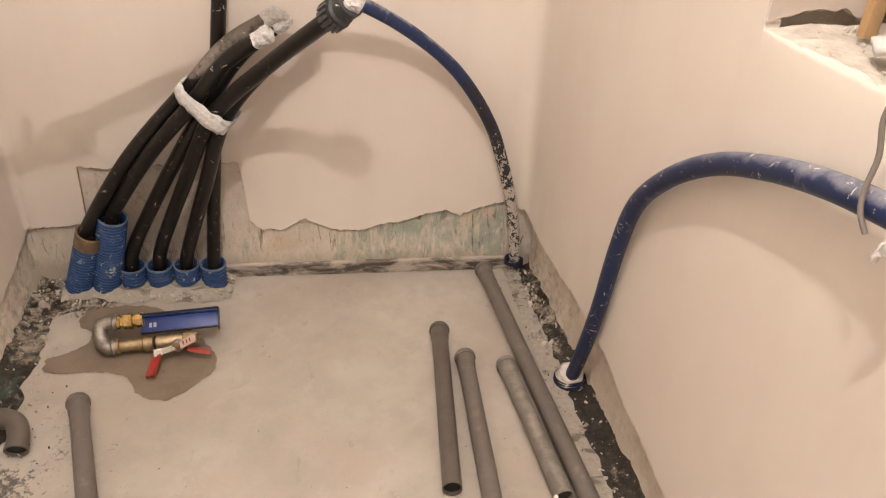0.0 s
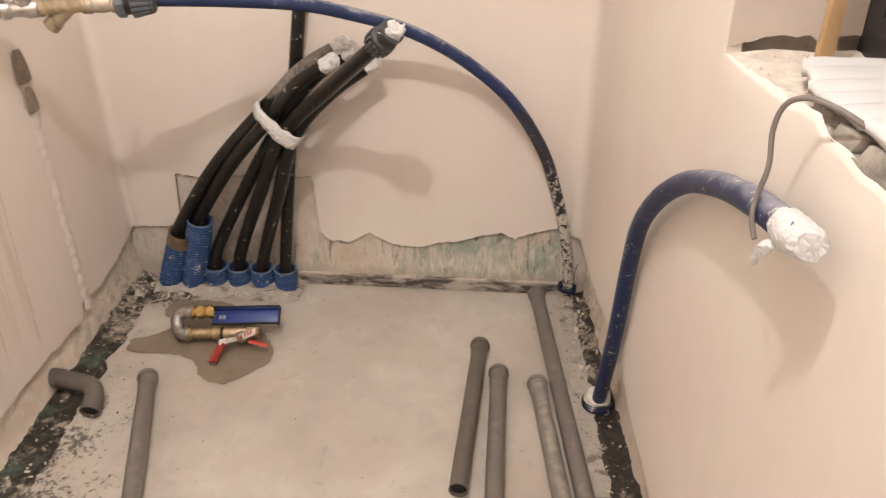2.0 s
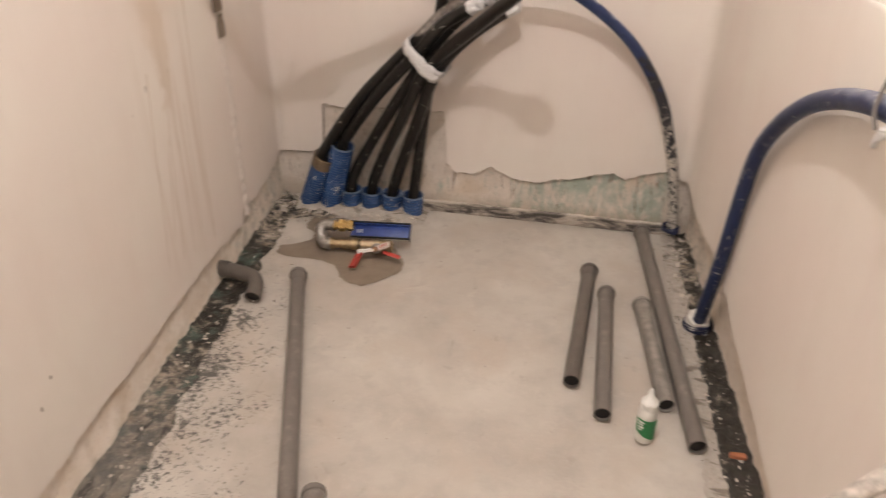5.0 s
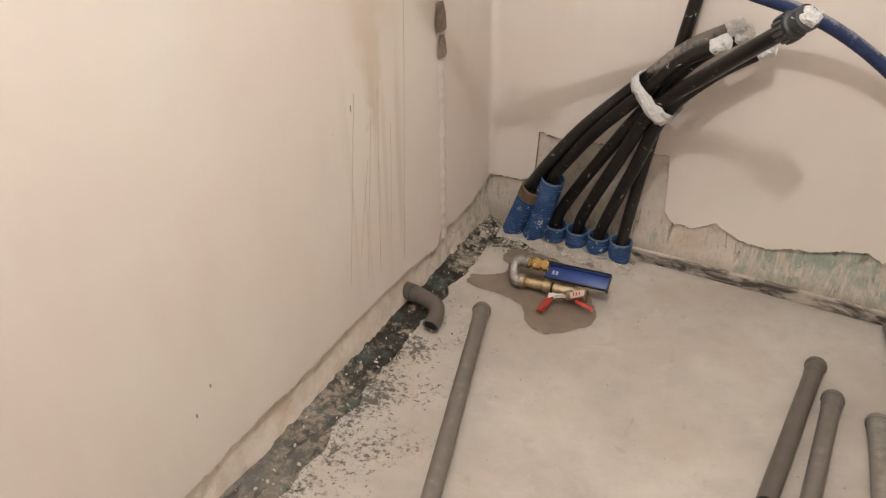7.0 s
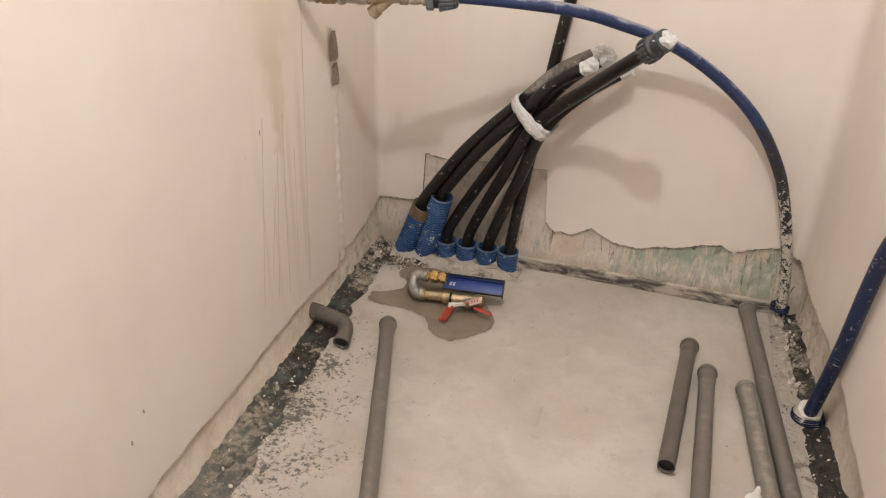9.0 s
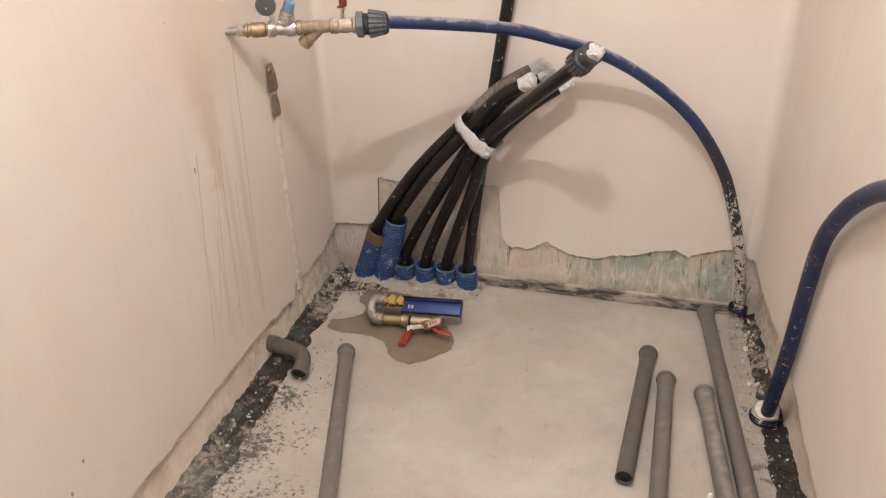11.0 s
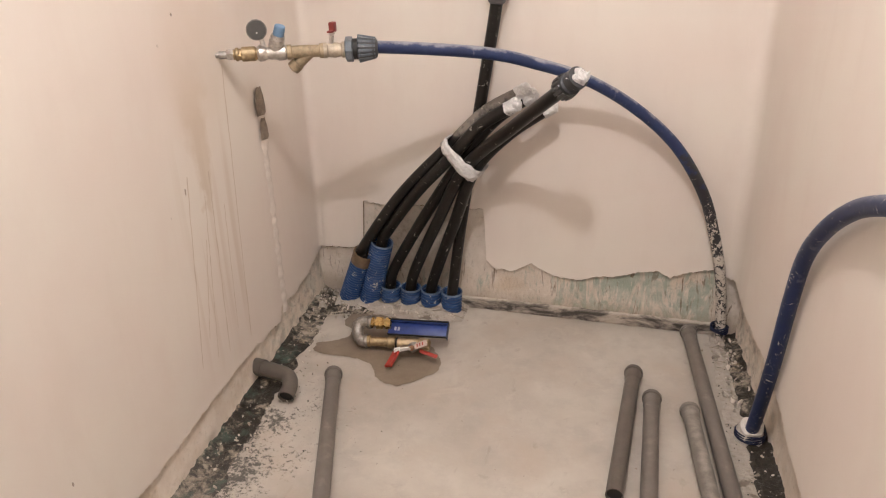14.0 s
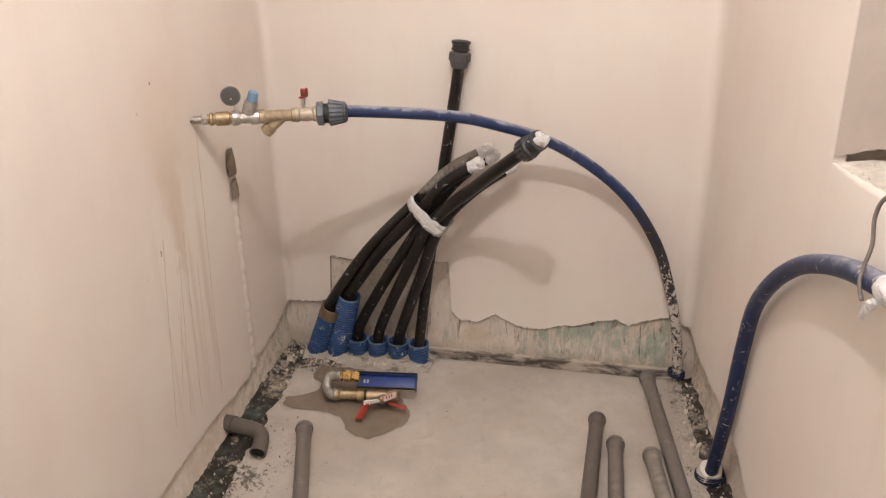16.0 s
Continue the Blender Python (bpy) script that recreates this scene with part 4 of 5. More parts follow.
put("coupling_nut", turned([(0, 0.022), (0.004, 0.0275), (0.022, 0.0325), (0.040, 0.0365), (0.052, 0.0365), (0.054, 0.0330), (0.055, 0.024)], s, s + d, 30), FITTING_RIB, t, "dark grey tapered nut")
collar = put("threaded_end", turned([(0.053, 0.025), (0.060, 0.025), (0.061, 0.0315), (0.066, 0.0315), (0.067, 0.0285), (0.082, 0.0285), (0.083, 0.0325), (0.091, 0.0325), (0.092, 0.028)], s, s + d, 30), plain("near_black_plastic", (0.030, 0.027, 0.025), 0.45, 0.4), t, "near-black threaded end")
# solid end: a black disc on top paints the unlit opening
put("bore_shade", turned([(0.0922, 0.0270), (0.0928, 0.0270)], s, s + d, 24), DARK, collar, "dark disc standing in for the shaded open end", top=t)
nut = bmesh.new()
for k in range(20):
    mm = Matrix.Translation(s) @ d.to_track_quat("Z", "Y").to_matrix().to_4x4() @ Matrix.Rotation(2 * math.pi * k / 20, 4, "Z")
    add_box(nut, (0.0300, -0.0016, 0.026), (0.0376, 0.0016, 0.050), mm)
put("rib_ring", nut, FITTING_RIB, t)

# white tape round the bundle
bm = bmesh.new()
mid = (BAND_A + BAND_B) / 2
ax_long = (BAND_B - BAND_A).normalized()
ax_pipe = Vector((0.62, -0.15, 0.72)).normalized()
ax_pipe = (ax_pipe - ax_long * ax_pipe.dot(ax_long)).normalized()
ax_deep = ax_long.cross(ax_pipe)
for layer, (shift, tilt, grow) in enumerate(((0.0, 0.0, 0.0), (0.006, 0.10, 0.002), (-0.006, -0.08, 0.0035))):
    rows = []
    for k in range(40):
        ang = 2 * math.pi * k / 40
        c, s_ = math.cos(ang), math.sin(ang)
        r1, r2 = 0.082 + grow, 0.052 + grow
        p = mid + ax_long * (r1 * math.copysign(abs(c) ** 0.75, c)) + ax_deep * (r2 * math.copysign(abs(s_) ** 0.55, s_)) + ax_pipe * (shift + tilt * 0.08 * c)
        rows.append([bm.verts.new(p + ax_pipe * w) for w in (-0.016, -0.005, 0.005, 0.016)])
    for a, b in zip(rows, rows[1:] + rows[:1]):
        for k in range(3):
            bm.faces.new([a[k], b[k], b[k + 1], a[k + 1]])
crumple(crumple(bm, 0.005, 75, 1), 0.003, 190, 4)
ob = mesh_object("tape_band", bm, FOIL, True, 18)
sol = ob.modifiers.new("thick", "SOLIDIFY")
sol.thickness = 0.0012
tagged(ob, "white tape wound round the bundle of black pipes", "tape")

# ---- blue supply pipe in an arc ----
t = thing("blue_supply_pipe", (1.425, -0.035, 0), "blue pipe in a high arc, crusted with plaster near the floor", "pipe")
ARC = [(0.297, -0.465, 1.069), (0.341, -0.437, 1.068), (0.481, -0.352, 1.051), (0.641, -0.268, 1.027), (0.758, -0.207, 0.993), (0.919, -0.147, 0.934), (1.071, -0.092, 0.838), (1.208, -0.062, 0.713), (1.311, -0.046, 0.552), (1.366, -0.040, 0.396), (1.403, -0.034, 0.245), (1.422, -0.030, 0.10), (1.430, -0.026, -0.01)]
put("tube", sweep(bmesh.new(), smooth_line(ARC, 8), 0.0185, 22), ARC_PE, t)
for k in range(4):
    bm = sweep(bmesh.new(), [(1.422 + 0.029 * math.cos(a), -0.034 + 0.027 * math.sin(a), 0.040 + 0.005 * k + 0.004 * math.sin(a * 2 + k)) for a in (2 * math.pi * i / 24 for i in range(25))], 0.0032, 8)
    put("tie_wire", bm, BLUE_TAPE, t, "blue cord")

# ---- inlet with gauge, reducer, strainer and valve ----
P0, P1 = Vector((-0.064, -0.648, 1.070)), Vector((0.268, -0.482, 1.067))
AX = (P1 - P0).normalized()
UP = Vector((0, 0, 1))
t = thing("water_inlet", P0, "brass water inlet with pressure gauge, reducer, strainer and ball valve", "pipe fitting")


def on(x):
    return P0 + AX * x


def hexed(d0, d1, r, extra=()):
    return turned([(d0, r * 0.9), (d0 + 0.002, r), (d1 - 0.002, r), (d1, r * 0.9)], P0, P1, 6)


put("nipple", turned([(0, 0.008), (0.012, 0.008), (0.013, 0.011), (0.05, 0.011), (0.05, 0.015)], P0, P1), GALV, t, "grey threaded nipple")
put("union_nut", hexed(0.034, 0.054, 0.016), CHROME, t)
put("brass_body", turned([(0.052, 0.015), (0.056, 0.014), (0.060, 0.019), (0.066, 0.019), (0.068, 0.016), (0.074, 0.016), (0.076, 0.0205), (0.112, 0.0205), (0.116, 0.016), (0.125, 0.016)], P0, P1), BRASS, t)
put("reducer_body", turned([(0.118, 0.018), (0.124, 0.023), (0.138, 0.022), (0.145, 0.017), (0.165, 0.019), (0.178, 0.023), (0.196, 0.022), (0.202, 0.017)], P0, P1), CHROME, t, "nickel-plated reducer body")
g0 = on(0.142)
put("gauge_stem", turned([(0, 0.008), (0.05, 0.006)], g0, g0 + Vector((-0.12, -0.02, 0.5)), 14), CHROME, t)
gc = Vector((0.050, -0.598, 1.136))
gauge = put("pressure_gauge", turned([(0, 0.022), (0.004, 0.0275), (0.022, 0.0285), (0.024, 0.026), (0.0245, 0.0)], gc + Vector((-0.008, 0.012, -0.003)), gc + Vector((0.55, -1.0, 0.12)), 30), metal("gauge_case", (0.30, 0.28, 0.26), 0.4), t, "grey pressure gauge with a dark dial")
face = (Vector((0.558, -1.012, 0.123))).normalized()
gb = gc + Vector((-0.008, 0.012, -0.003))
put("dial", turned([(0.0246, 0.0255), (0.0252, 0.0255)], gb, gb + face, 30), GAUGE, gauge, "dark dial", top=t)
put("needle", turned([(0.0253, 0.003), (0.0262, 0.002)], gb + Vector((0, 0, -0.008)), gb + Vector((0, 0, -0.008)) + face, 10), WHITE, gauge, "pale spot on the dial", top=t)
r0 = on(0.166)
tilt = Vector((0.34, -0.05, 0.92)).normalized()
put("reducer_neck", turned([(0, 0.014), (0.014, 0.018), (0.018, 0.0215), (0.025, 0.0215), (0.026, 0.0190), (0.030, 0.0190), (0.031, 0.0220), (0.040, 0.0220), (0.041, 0.0190), (0.044, 0.0190), (0.045, 0.0205), (0.052, 0.0195)], r0, r0 + tilt), CHROME, t, "ribbed nickel neck")
put("reducer_cap", turned([(0.051, 0.0150), (0.053, 0.0160), (0.078, 0.0150), (0.081, 0.0125)], r0, r0 + tilt), BLUE_CAP, t, "light blue cap")
put("strainer_body", turned([(0.200, 0.021), (0.212, 0.021), (0.214, 0.017), (0.25, 0.018), (0.29, 0.017), (0.292, 0.021), (0.304, 0.021)], P0, P1), BRASS_DUSTY, t)
y0 = on(0.268)
leg = Vector((-0.72, -0.18, -0.62)).normalized()
put("strainer_leg", turned([(0, 0.016), (0.050, 0.0165), (0.052, 0.0195), (0.074, 0.0195), (0.078, 0.012)], y0, y0 + leg, 20), BRASS_DUSTY, t, "slanted brass filter plug")
put("valve_body", turned([(0.302, 0.022), (0.312, 0.022), (0.316, 0.019), (0.335, 0.022), (0.352, 0.019), (0.356, 0.023), (0.372, 0.023)], P0, P1), metal("dull_brass", (0.56, 0.48, 0.38), 0.5, 0.6), t, "dull ball valve")
v0 = on(0.326)
put("valve_stem", turned([(0, 0.007), (0.045, 0.006), (0.046, 0.009), (0.056, 0.009)], v0, v0 + Vector((0.1, -0.05, 1)), 14), CHROME, t)
bm = box((-0.008, -0.018, 0.050), (0.008, 0.018, 0.056), None, 0.002)
add_box(bm, (-0.007, -0.006, 0.052), (0.010, 0.016, 0.078), None, 0.003)
for v in bm.verts:
    v.co = v0 + Vector((0.006, -0.003, 0)) + v.co
put("valve_handle", bm, DARK_RED, t, "dark red butterfly handle")

# grey compression fitting on the blue pipe
t = thing("compression_fitting", on(0.372), "slate-grey compression fitting joining the blue pipe to the valve", "pipe fitting")
f0 = on(0.366)
fa = (Vector((0.40, -0.442, 1.070)) - f0).normalized()
put("hex_end", turned([(0, 0.032), (0.003, 0.036), (0.020, 0.036), (0.022, 0.030)], f0, f0 + fa, 8), GREY_FITTING, t)
put("body", turned([(0.02, 0.028), (0.034, 0.028), (0.036, 0.034), (0.040, 0.037), (0.082, 0.031), (0.090, 0.026), (0.092, 0.019)], f0, f0 + fa, 28), FITTING_CORE, t)
# black ring fills the gap and paints the shade in it
put("dark_ring", turned([(0.021, 0.0295), (0.035, 0.0295)], f0, f0 + fa, 28), DARK, t, "black ring painting the shaded gap")
nut = bmesh.new()
for k in range(16):
    mm = Matrix.Translation(f0) @ fa.to_track_quat("Z", "Y").to_matrix().to_4x4() @ Matrix.Rotation(2 * math.pi * k / 16, 4, "Z")
    first = len(nut.verts)
    add_box(nut, (0.027, -0.0043, 0.038), (0.0395, 0.0043, 0.086), mm, 0.0012)
    nut.verts.ensure_lookup_table()
    for v in nut.verts[first:]:
        along = (v.co - f0).dot(fa)
        if along > 0.06:
            v.co -= (v.co - f0 - fa * along) * 0.24
put("rib_ring", nut, GREY_FITTING, t)

# ---- blue pipe by the window ----
t = thing("blue_riser_pipe", (1.475, -0.62, 0), "blue pipe bowed along the wall, its end wrapped in white tape", "pipe")
RISER = [(1.481, -0.585, -0.01), (1.485, -0.632, 0.099), (1.489, -0.710, 0.328), (1.492, -0.760, 0.540), (1.494, -0.817, 0.686), (1.502, -0.922, 0.800), (1.514, -1.054, 0.893), (1.523, -1.195, 0.956), (1.530, -1.330, 0.998), (1.534, -1.450, 1.023), (1.535, -1.514, 1.034)]
line = smooth_line(RISER, 9)
put("tube", sweep(bmesh.new(), line, 0.0190, 24), BLUE_PE, t)
d = (line[-1] - line[-5]).normalized()
bm = sweep(bmesh.new(), [line[-1] + d * (-0.045 + 0.009 * k) for k in range(9)], lambda s: 0.0212 + 0.001 * s if s < 0.95 else 0.016, 26)
put("tape_cap", crumple(crumple(bm, 0.0035, 50, 2), 0.0022, 130, 6), FOIL, t, "crumpled white plastic taped over the open end")
bm = sweep(bmesh.new(), smooth_line([line[-4] + Vector((-0.02, 0.0, -0.015)), line[-4] + Vector((-0.03, 0.012, -0.035)), line[-4] + Vector((-0.028, 0.018, -0.05))], 4), lambda s: 0.009 * (1 - 0.6 * s), 8)
put("tape_tail", crumple(bm, 0.004, 60, 6), FOIL, t, "loose end of white tape")
bm = sweep(bmesh.new(), [(1.485, -0.588, 0.0), (1.484, -0.592, 0.02), (1.483, -0.600, 0.045), (1.482, -0.612, 0.062)], lambda s: 0.042 - 0.014 * s * s, 24)
put("foam_collar", crumple(bm, 0.010, 40, 8), OFFWHITE, t, "white foam collar at the foot")
for k in range(4):
    bm = sweep(bmesh.new(), [(1.484 + 0.0415 * math.cos(a), -0.594 + 0.039 * math.sin(a), 0.018 + 0.0045 * k + 0.004 * math.sin(a + k)) for a in (2 * math.pi * i / 26 for i in range(27))], 0.0026, 8)
    put("tie_wire", bm, BLUE_TAPE, t, "blue cord")

# ---- loose grey drain pipes ----


def drain_pipe(tail, head, label, plastic=GREY_PVC):
    """tail: open spigot end; head: socket end. Both lie on the floor."""
    r, rs = 0.0235, 0.0275
    a, b = Vector((*tail, r + 0.002)), Vector((*head, rs + 0.002))
    d = (b - a).normalized()
    length = (b - a).length
    t = thing("drain_pipe", (*tail, 0), label, "pipe", "loose drain pipes on the floor")
    n = 10
    put("tube", sweep(bmesh.new(), [a + d * ((length - 0.05) * i / n) for i in range(n + 1)], r, 24, 0.0022), plastic, t)
    # black disc just inside the mouth replaces the shade of a deep pipe
    put("bore_shade", turned([(0, r - 0.0026), (0.001, r - 0.0026)], a + d * 0.010, b, 22), DARK, t, "dark plug standing in for the shade inside")
    prof = [(-0.060, r), (-0.050, rs - 0.002), (-0.018, rs - 0.001), (-0.016, rs + 0.0025), (-0.006, rs + 0.0025), (-0.004, rs), (0.0, rs)]
    bm = sweep(bmesh.new(), [b + d * x for x, _ in prof], lambda s: prof[round(s * (len(prof) - 1))][1], 26, 0.0025)
    put("socket", bm, plastic, t, "socket with a raised ring")
    bm = sweep(bmesh.new(), [b + d * x for x in (-0.014, -0.010, -0.005)], rs - 0.002, 24, 0.003)
    put("rubber_seal", bm, DARK, t, "black rubber ring")
    return t


drain_pipe((1.124, -0.952), (1.144, -0.358), "dark grey plastic drain pipe lying on the screed", GREY_PVC_DARK)
drain_pipe((1.213, -1.066), (1.205, -0.486), "scuffed grey plastic drain pipe lying on the screed")
drain_pipe((1.378, -0.995), (1.316, -0.525), "dusty light grey drain pipe lying on the screed", GREY_PVC_PALE)
drain_pipe((1.450, -1.132), (1.318, -0.045), "long grey plastic drain pipe lying along the wall")
drain_pipe((0.660, -1.900), (0.182, -0.600), "long grey plastic drain pipe lying on the screed")
drain_pipe((0.945, -2.300), (0.566, -1.470), "grey plastic drain pipe whose socket shows on the screed")

# drain elbow at the wall foot
t = thing("drain_elbow", (0.05, -0.70, 0), "grey plastic drain elbow coming out of the wall foot", "pipe fitting")
line = smooth_line([(-0.110, -0.655, 0.050), (-0.045, -0.668, 0.056), (0.016, -0.678, 0.056), (0.062, -0.690, 0.052), (0.084, -0.722, 0.044), (0.091, -0.768, 0.030)], 6)
put("bend", sweep(bmesh.new(), line, 0.0255, 24, 0.0025), GREY_PVC_DARK, t)
put("collar", sweep(bmesh.new(), line[1:8], 0.0290, 24, 0.004), GREY_PVC_DARK, t, "thicker collar")
d = (line[-1] - line[-3]).normalized()
put("rim", sweep(bmesh.new(), [line[-1] - d * 0.012, line[-1] - d * 0.006, line[-1]], 0.0272, 24, 0.0035), GREY_PVC_DARK, t)
# black disc near the rim paints the shade in the bend
put("bore_shade", turned([(0, 0.0235), (0.001, 0.0235)], line[-2], line[-1], 22), DARK, t, "dark plug standing in for the shade inside")

# ---- valve set lying on the floor ----
t = thing("brass_valve_set", (0.31, -0.39, 0), "brass valve set with steel elbow and blue channel on damp floor", "pipe fitting")
LO0, LO1 = Vector((0.212, -0.392, 0.034)), Vector((0.445, -0.366, 0.034))
lo = (LO1 - LO0).normalized()
put("brass_tube", turned([(0.0, 0.018), (0.004, 0.022), (0.020, 0.022), (0.024, 0.0175), (0.085, 0.0175), (0.088, 0.022), (0.112, 0.022), (0.116, 0.016), (0.124, 0.016)], LO0, LO1, 12), BRASS, t)
put("dark_ring", turned([(0.113, 0.0185), (0.120, 0.0185)], LO0, LO1, 24), DARK, t, "black rubber ring")
put("valve_body", turned([(0.122, 0.019), (0.128, 0.0205), (0.150, 0.019), (0.170, 0.022), (0.196, 0.018)], LO0, LO1, 24), metal("pale_brass", (0.66, 0.53, 0.36), 0.36), t, "pale brass valve body")
put("end_nut", turned([(0.192, 0.018), (0.196, 0.0225), (0.232, 0.0225), (0.236, 0.018), (0.236, 0.014), (0.230, 0.014)], LO0, LO1, 8), BRASS, t)
UP0, UP1 = Vector((0.214, -0.342, 0.082)), Vector((0.300, -0.332, 0.082))
put("elbow", sweep(bmesh.new(), smooth_line([LO0 + lo * 0.012, LO0 - lo * 0.012, LO0 + Vector((-0.030, 0.016, 0.012)), UP0 + Vector((-0.038, -0.010, -0.010)), UP0 + Vector((-0.016, 0, 0)), UP0 + Vector((0.012, 0, 0))], 6), lambda s: 0.0205 + 0.004 * (abs(s - 0.5) > 0.42), 22), GALV, t, "galvanised steel elbow")
put("upper_nut", turned([(0.0, 0.016), (0.002, 0.020), (0.016, 0.020), (0.018, 0.014), (0.026, 0.014), (0.028, 0.023), (0.050, 0.023), (0.053, 0.017), (0.060, 0.017), (0.062, 0.022), (0.080, 0.022), (0.082, 0.015)], UP0, UP1, 8), metal("bright_brass", (0.80, 0.57, 0.24), 0.2), t, "bright brass nuts")
# channel: flat floor, upstanding far side and end lip
m = Matrix.Translation((0.288, -0.345, 0.072)) @ Euler((radians(36), radians(-1), radians(5))).to_matrix().to_4x4()
bm = box((0.0, -0.024, -0.003), (0.215, 0.024, 0.0), m, 0.001)
add_box(bm, (0.0, 0.021, 0.0005), (0.215, 0.024, 0.014), m, 0.0008)
add_box(bm, (0.212, -0.024, 0.0005), (0.215, 0.0205, 0.012), m, 0.0008)
add_box(bm, (0.0, -0.024, 0.0005), (0.2115, -0.022, 0.006), m, 0.0006)
tray = put("channel", bm, BLUE_TRAY, t, "blue plastic channel with dusty face")
put("channel_edge", box((0.0, 0.0245, -0.004), (0.218, 0.028, 0.021), m, 0.0006), DARK, t, "black far edge")
put("channel_lip", box((0.2155, -0.036, -0.003), (0.2185, 0.024, 0.022), m, 0.0006), BLUE_TAPE, t, "dark upstanding end lip")
put("channel_edge", box((0.0, -0.0275, -0.004), (0.2150, -0.0245, 0.008), m, 0.0006), DARK, t, "black near edge")
bm = bmesh.new()
for x in (0.022, 0.034):
    add_box(bm, (x, -0.010, 0.0004), (x + 0.008, 0.004, 0.0016), m, 0.0005)
put("printed_mark", bm, plain("worn_white_print", (0.42, 0.44, 0.52), 0.6), t, "worn white print bars")
TAG = plain("faded_pink_tag", (0.66, 0.52, 0.46), 0.5, 0.35, 70)
# tee outlet and red levers
plate_dir = Vector((-0.05, -0.9, 0.30)).normalized()
c0 = LO0 + lo * 0.188 + Vector((0.0, -0.022, 0.004))
put("outlet", turned([(-0.025, 0.012), (0.0, 0.014), (0.004, 0.018), (0.016, 0.018), (0.022, 0.012)], c0, c0 + plate_dir, 18), GALV, t)
c1 = c0 + plate_dir * 0.026
tip = c1 + Vector((-0.048, -0.016, -0.006))
for name, root, way, start, length, width, mat, lab in (
    ("lever", tip, (-0.10, -0.95, -0.24), 0.010, 0.078, 0.024, RED, "red lever"),
    ("lever", c1, (0.99, -0.13, -0.16), 0.030, 0.096, 0.014, RED, "red lever"),
    ("lever_plate", c1, (-0.90, -0.30, -0.10), 0.006, 0.046, 0.020, CHROME, "bare bright lever root"),
    ("lever_plate", c1, (0.88, 0.20, 0.38), 0.010, 0.058, 0.026, TAG, "pale tag with worn print"),
):
    mm = Matrix.Translation(root) @ Vector(way).to_track_quat("X", "Z").to_matrix().to_4x4() @ Matrix.Rotation(radians(20), 4, "X")
    lever = put(name, box((start, -width / 2, -0.0025), (length, width / 2, 0.0025), mm, 0.002), mat, t, lab)
    if lab.startswith("pale"):
        bm = bmesh.new()
        for k in range(3):
            add_box(bm, (0.020 + 0.010 * k, -0.006, 0.0026), (0.024 + 0.010 * k, 0.007, 0.0030), mm)
        put("print_bars", bm, RED, lever, "red bars of unreadable print", top=t)
    if lab.startswith("bare"):
        put("white_tip", box((0.042, -0.011, -0.004), (0.060, 0.011, 0.005), mm, 0.002), WHITE, lever, "white tip", top=t)
put("hub", turned([(0, 0.010), (0.008, 0.011), (0.012, 0.008)], c0 + plate_dir * 0.022, c0 + plate_dir, 6), metal("copper_nut", (0.60, 0.36, 0.24), 0.35), t, "copper-coloured nut")

# ---- bottle ----
B = Vector((1.320, -1.105, 0.004))
t = thing("squeeze_bottle", B, "white squeeze bottle with a green label and pointed cap", "bottle")
put("bottle", turned([(0, 0.021), (0.003, 0.0238), (0.076, 0.0243), (0.094, 0.0243), (0.104, 0.0215), (0.108, 0.018)], B, B + UP, 28), plain("translucent_white_plastic", (0.66, 0.63, 0.58), 0.35, 0.06), t)
put("cap", turned([(0.106, 0.0185), (0.109, 0.0205), (0.127, 0.020), (0.132, 0.015), (0.140, 0.0105), (0.146, 0.0078), (0.158, 0.006), (0.164, 0.004)], B, B + UP, 24), WHITE, t, "white pointed cap")
put("cap_ring", turned([(0.118, 0.0213), (0.120, 0.022), (0.124, 0.0214)], B, B + UP, 24), WHITE, t)
bm = bmesh.new()
rows = []
for k in range(23):
    a = radians(-165 + 190 * k / 22)
    z0 = 0.040 - 0.040 * (k / 22)
    rows.append([bm.verts.new(B + Vector((0.0250 * math.cos(a), 0.0250 * math.sin(a), z))) for z in (max(0.005, z0), 0.080)])
for a, b in zip(rows, rows[1:]):
    bm.faces.new([a[0], b[0], b[1], a[1]])
put("label", bm, GREEN, t, "green printed label")
bm = bmesh.new()
for k, (z, a0, a1) in enumerate(((0.072, -150, -105), (0.064, -148, -112), (0.056, -145, -108), (0.048, -140, -118))):
    rows = []
    for i in range(7):
        a = radians(a0 + (a1 - a0) * i / 6)
        rows.append([bm.verts.new(B + Vector((0.0254 * math.cos(a), 0.0254 * math.sin(a), zz))) for zz in (z - 0.003, z + 0.002)])
    for p, q in zip(rows, rows[1:]):
        bm.faces.new([p[0], q[0], q[1], p[1]])
put("label_bars", bm, WHITE, t, "white bars of unreadable print")

# ---- taped stub low on the wall ----
t = thing("taped_pipe_stub", (1.585, -1.72, 0.62), "thin pipe stub out of the wall, wrapped in plaster-smeared tape", "pipe")
line = smooth_line([(1.660, -1.710, 0.645), (1.612, -1.717, 0.625), (1.562, -1.730, 0.582), (1.518, -1.740, 0.538), (1.486, -1.748, 0.503), (1.470, -1.750, 0.478)], 7)
put("tube", crumple(sweep(bmesh.new(), line, lambda s: 0.0165 - 0.003 * s, 18), 0.0055, 60, 4), MASKING, t)
put("tape_end", crumple(sweep(bmesh.new(), line[-13:], lambda s: 0.0185, 18), 0.005, 60, 9), FOIL, t, "white tape on the end")
put("tail", crumple(sweep(bmesh.new(), smooth_line([line[-1], line[-1] + Vector((-0.008, 0, -0.03)), line[-1] + Vector((-0.006, -0.004, -0.07))], 4), 0.007, 10), 0.002, 60, 4), FOIL, t, "twist of white tape")

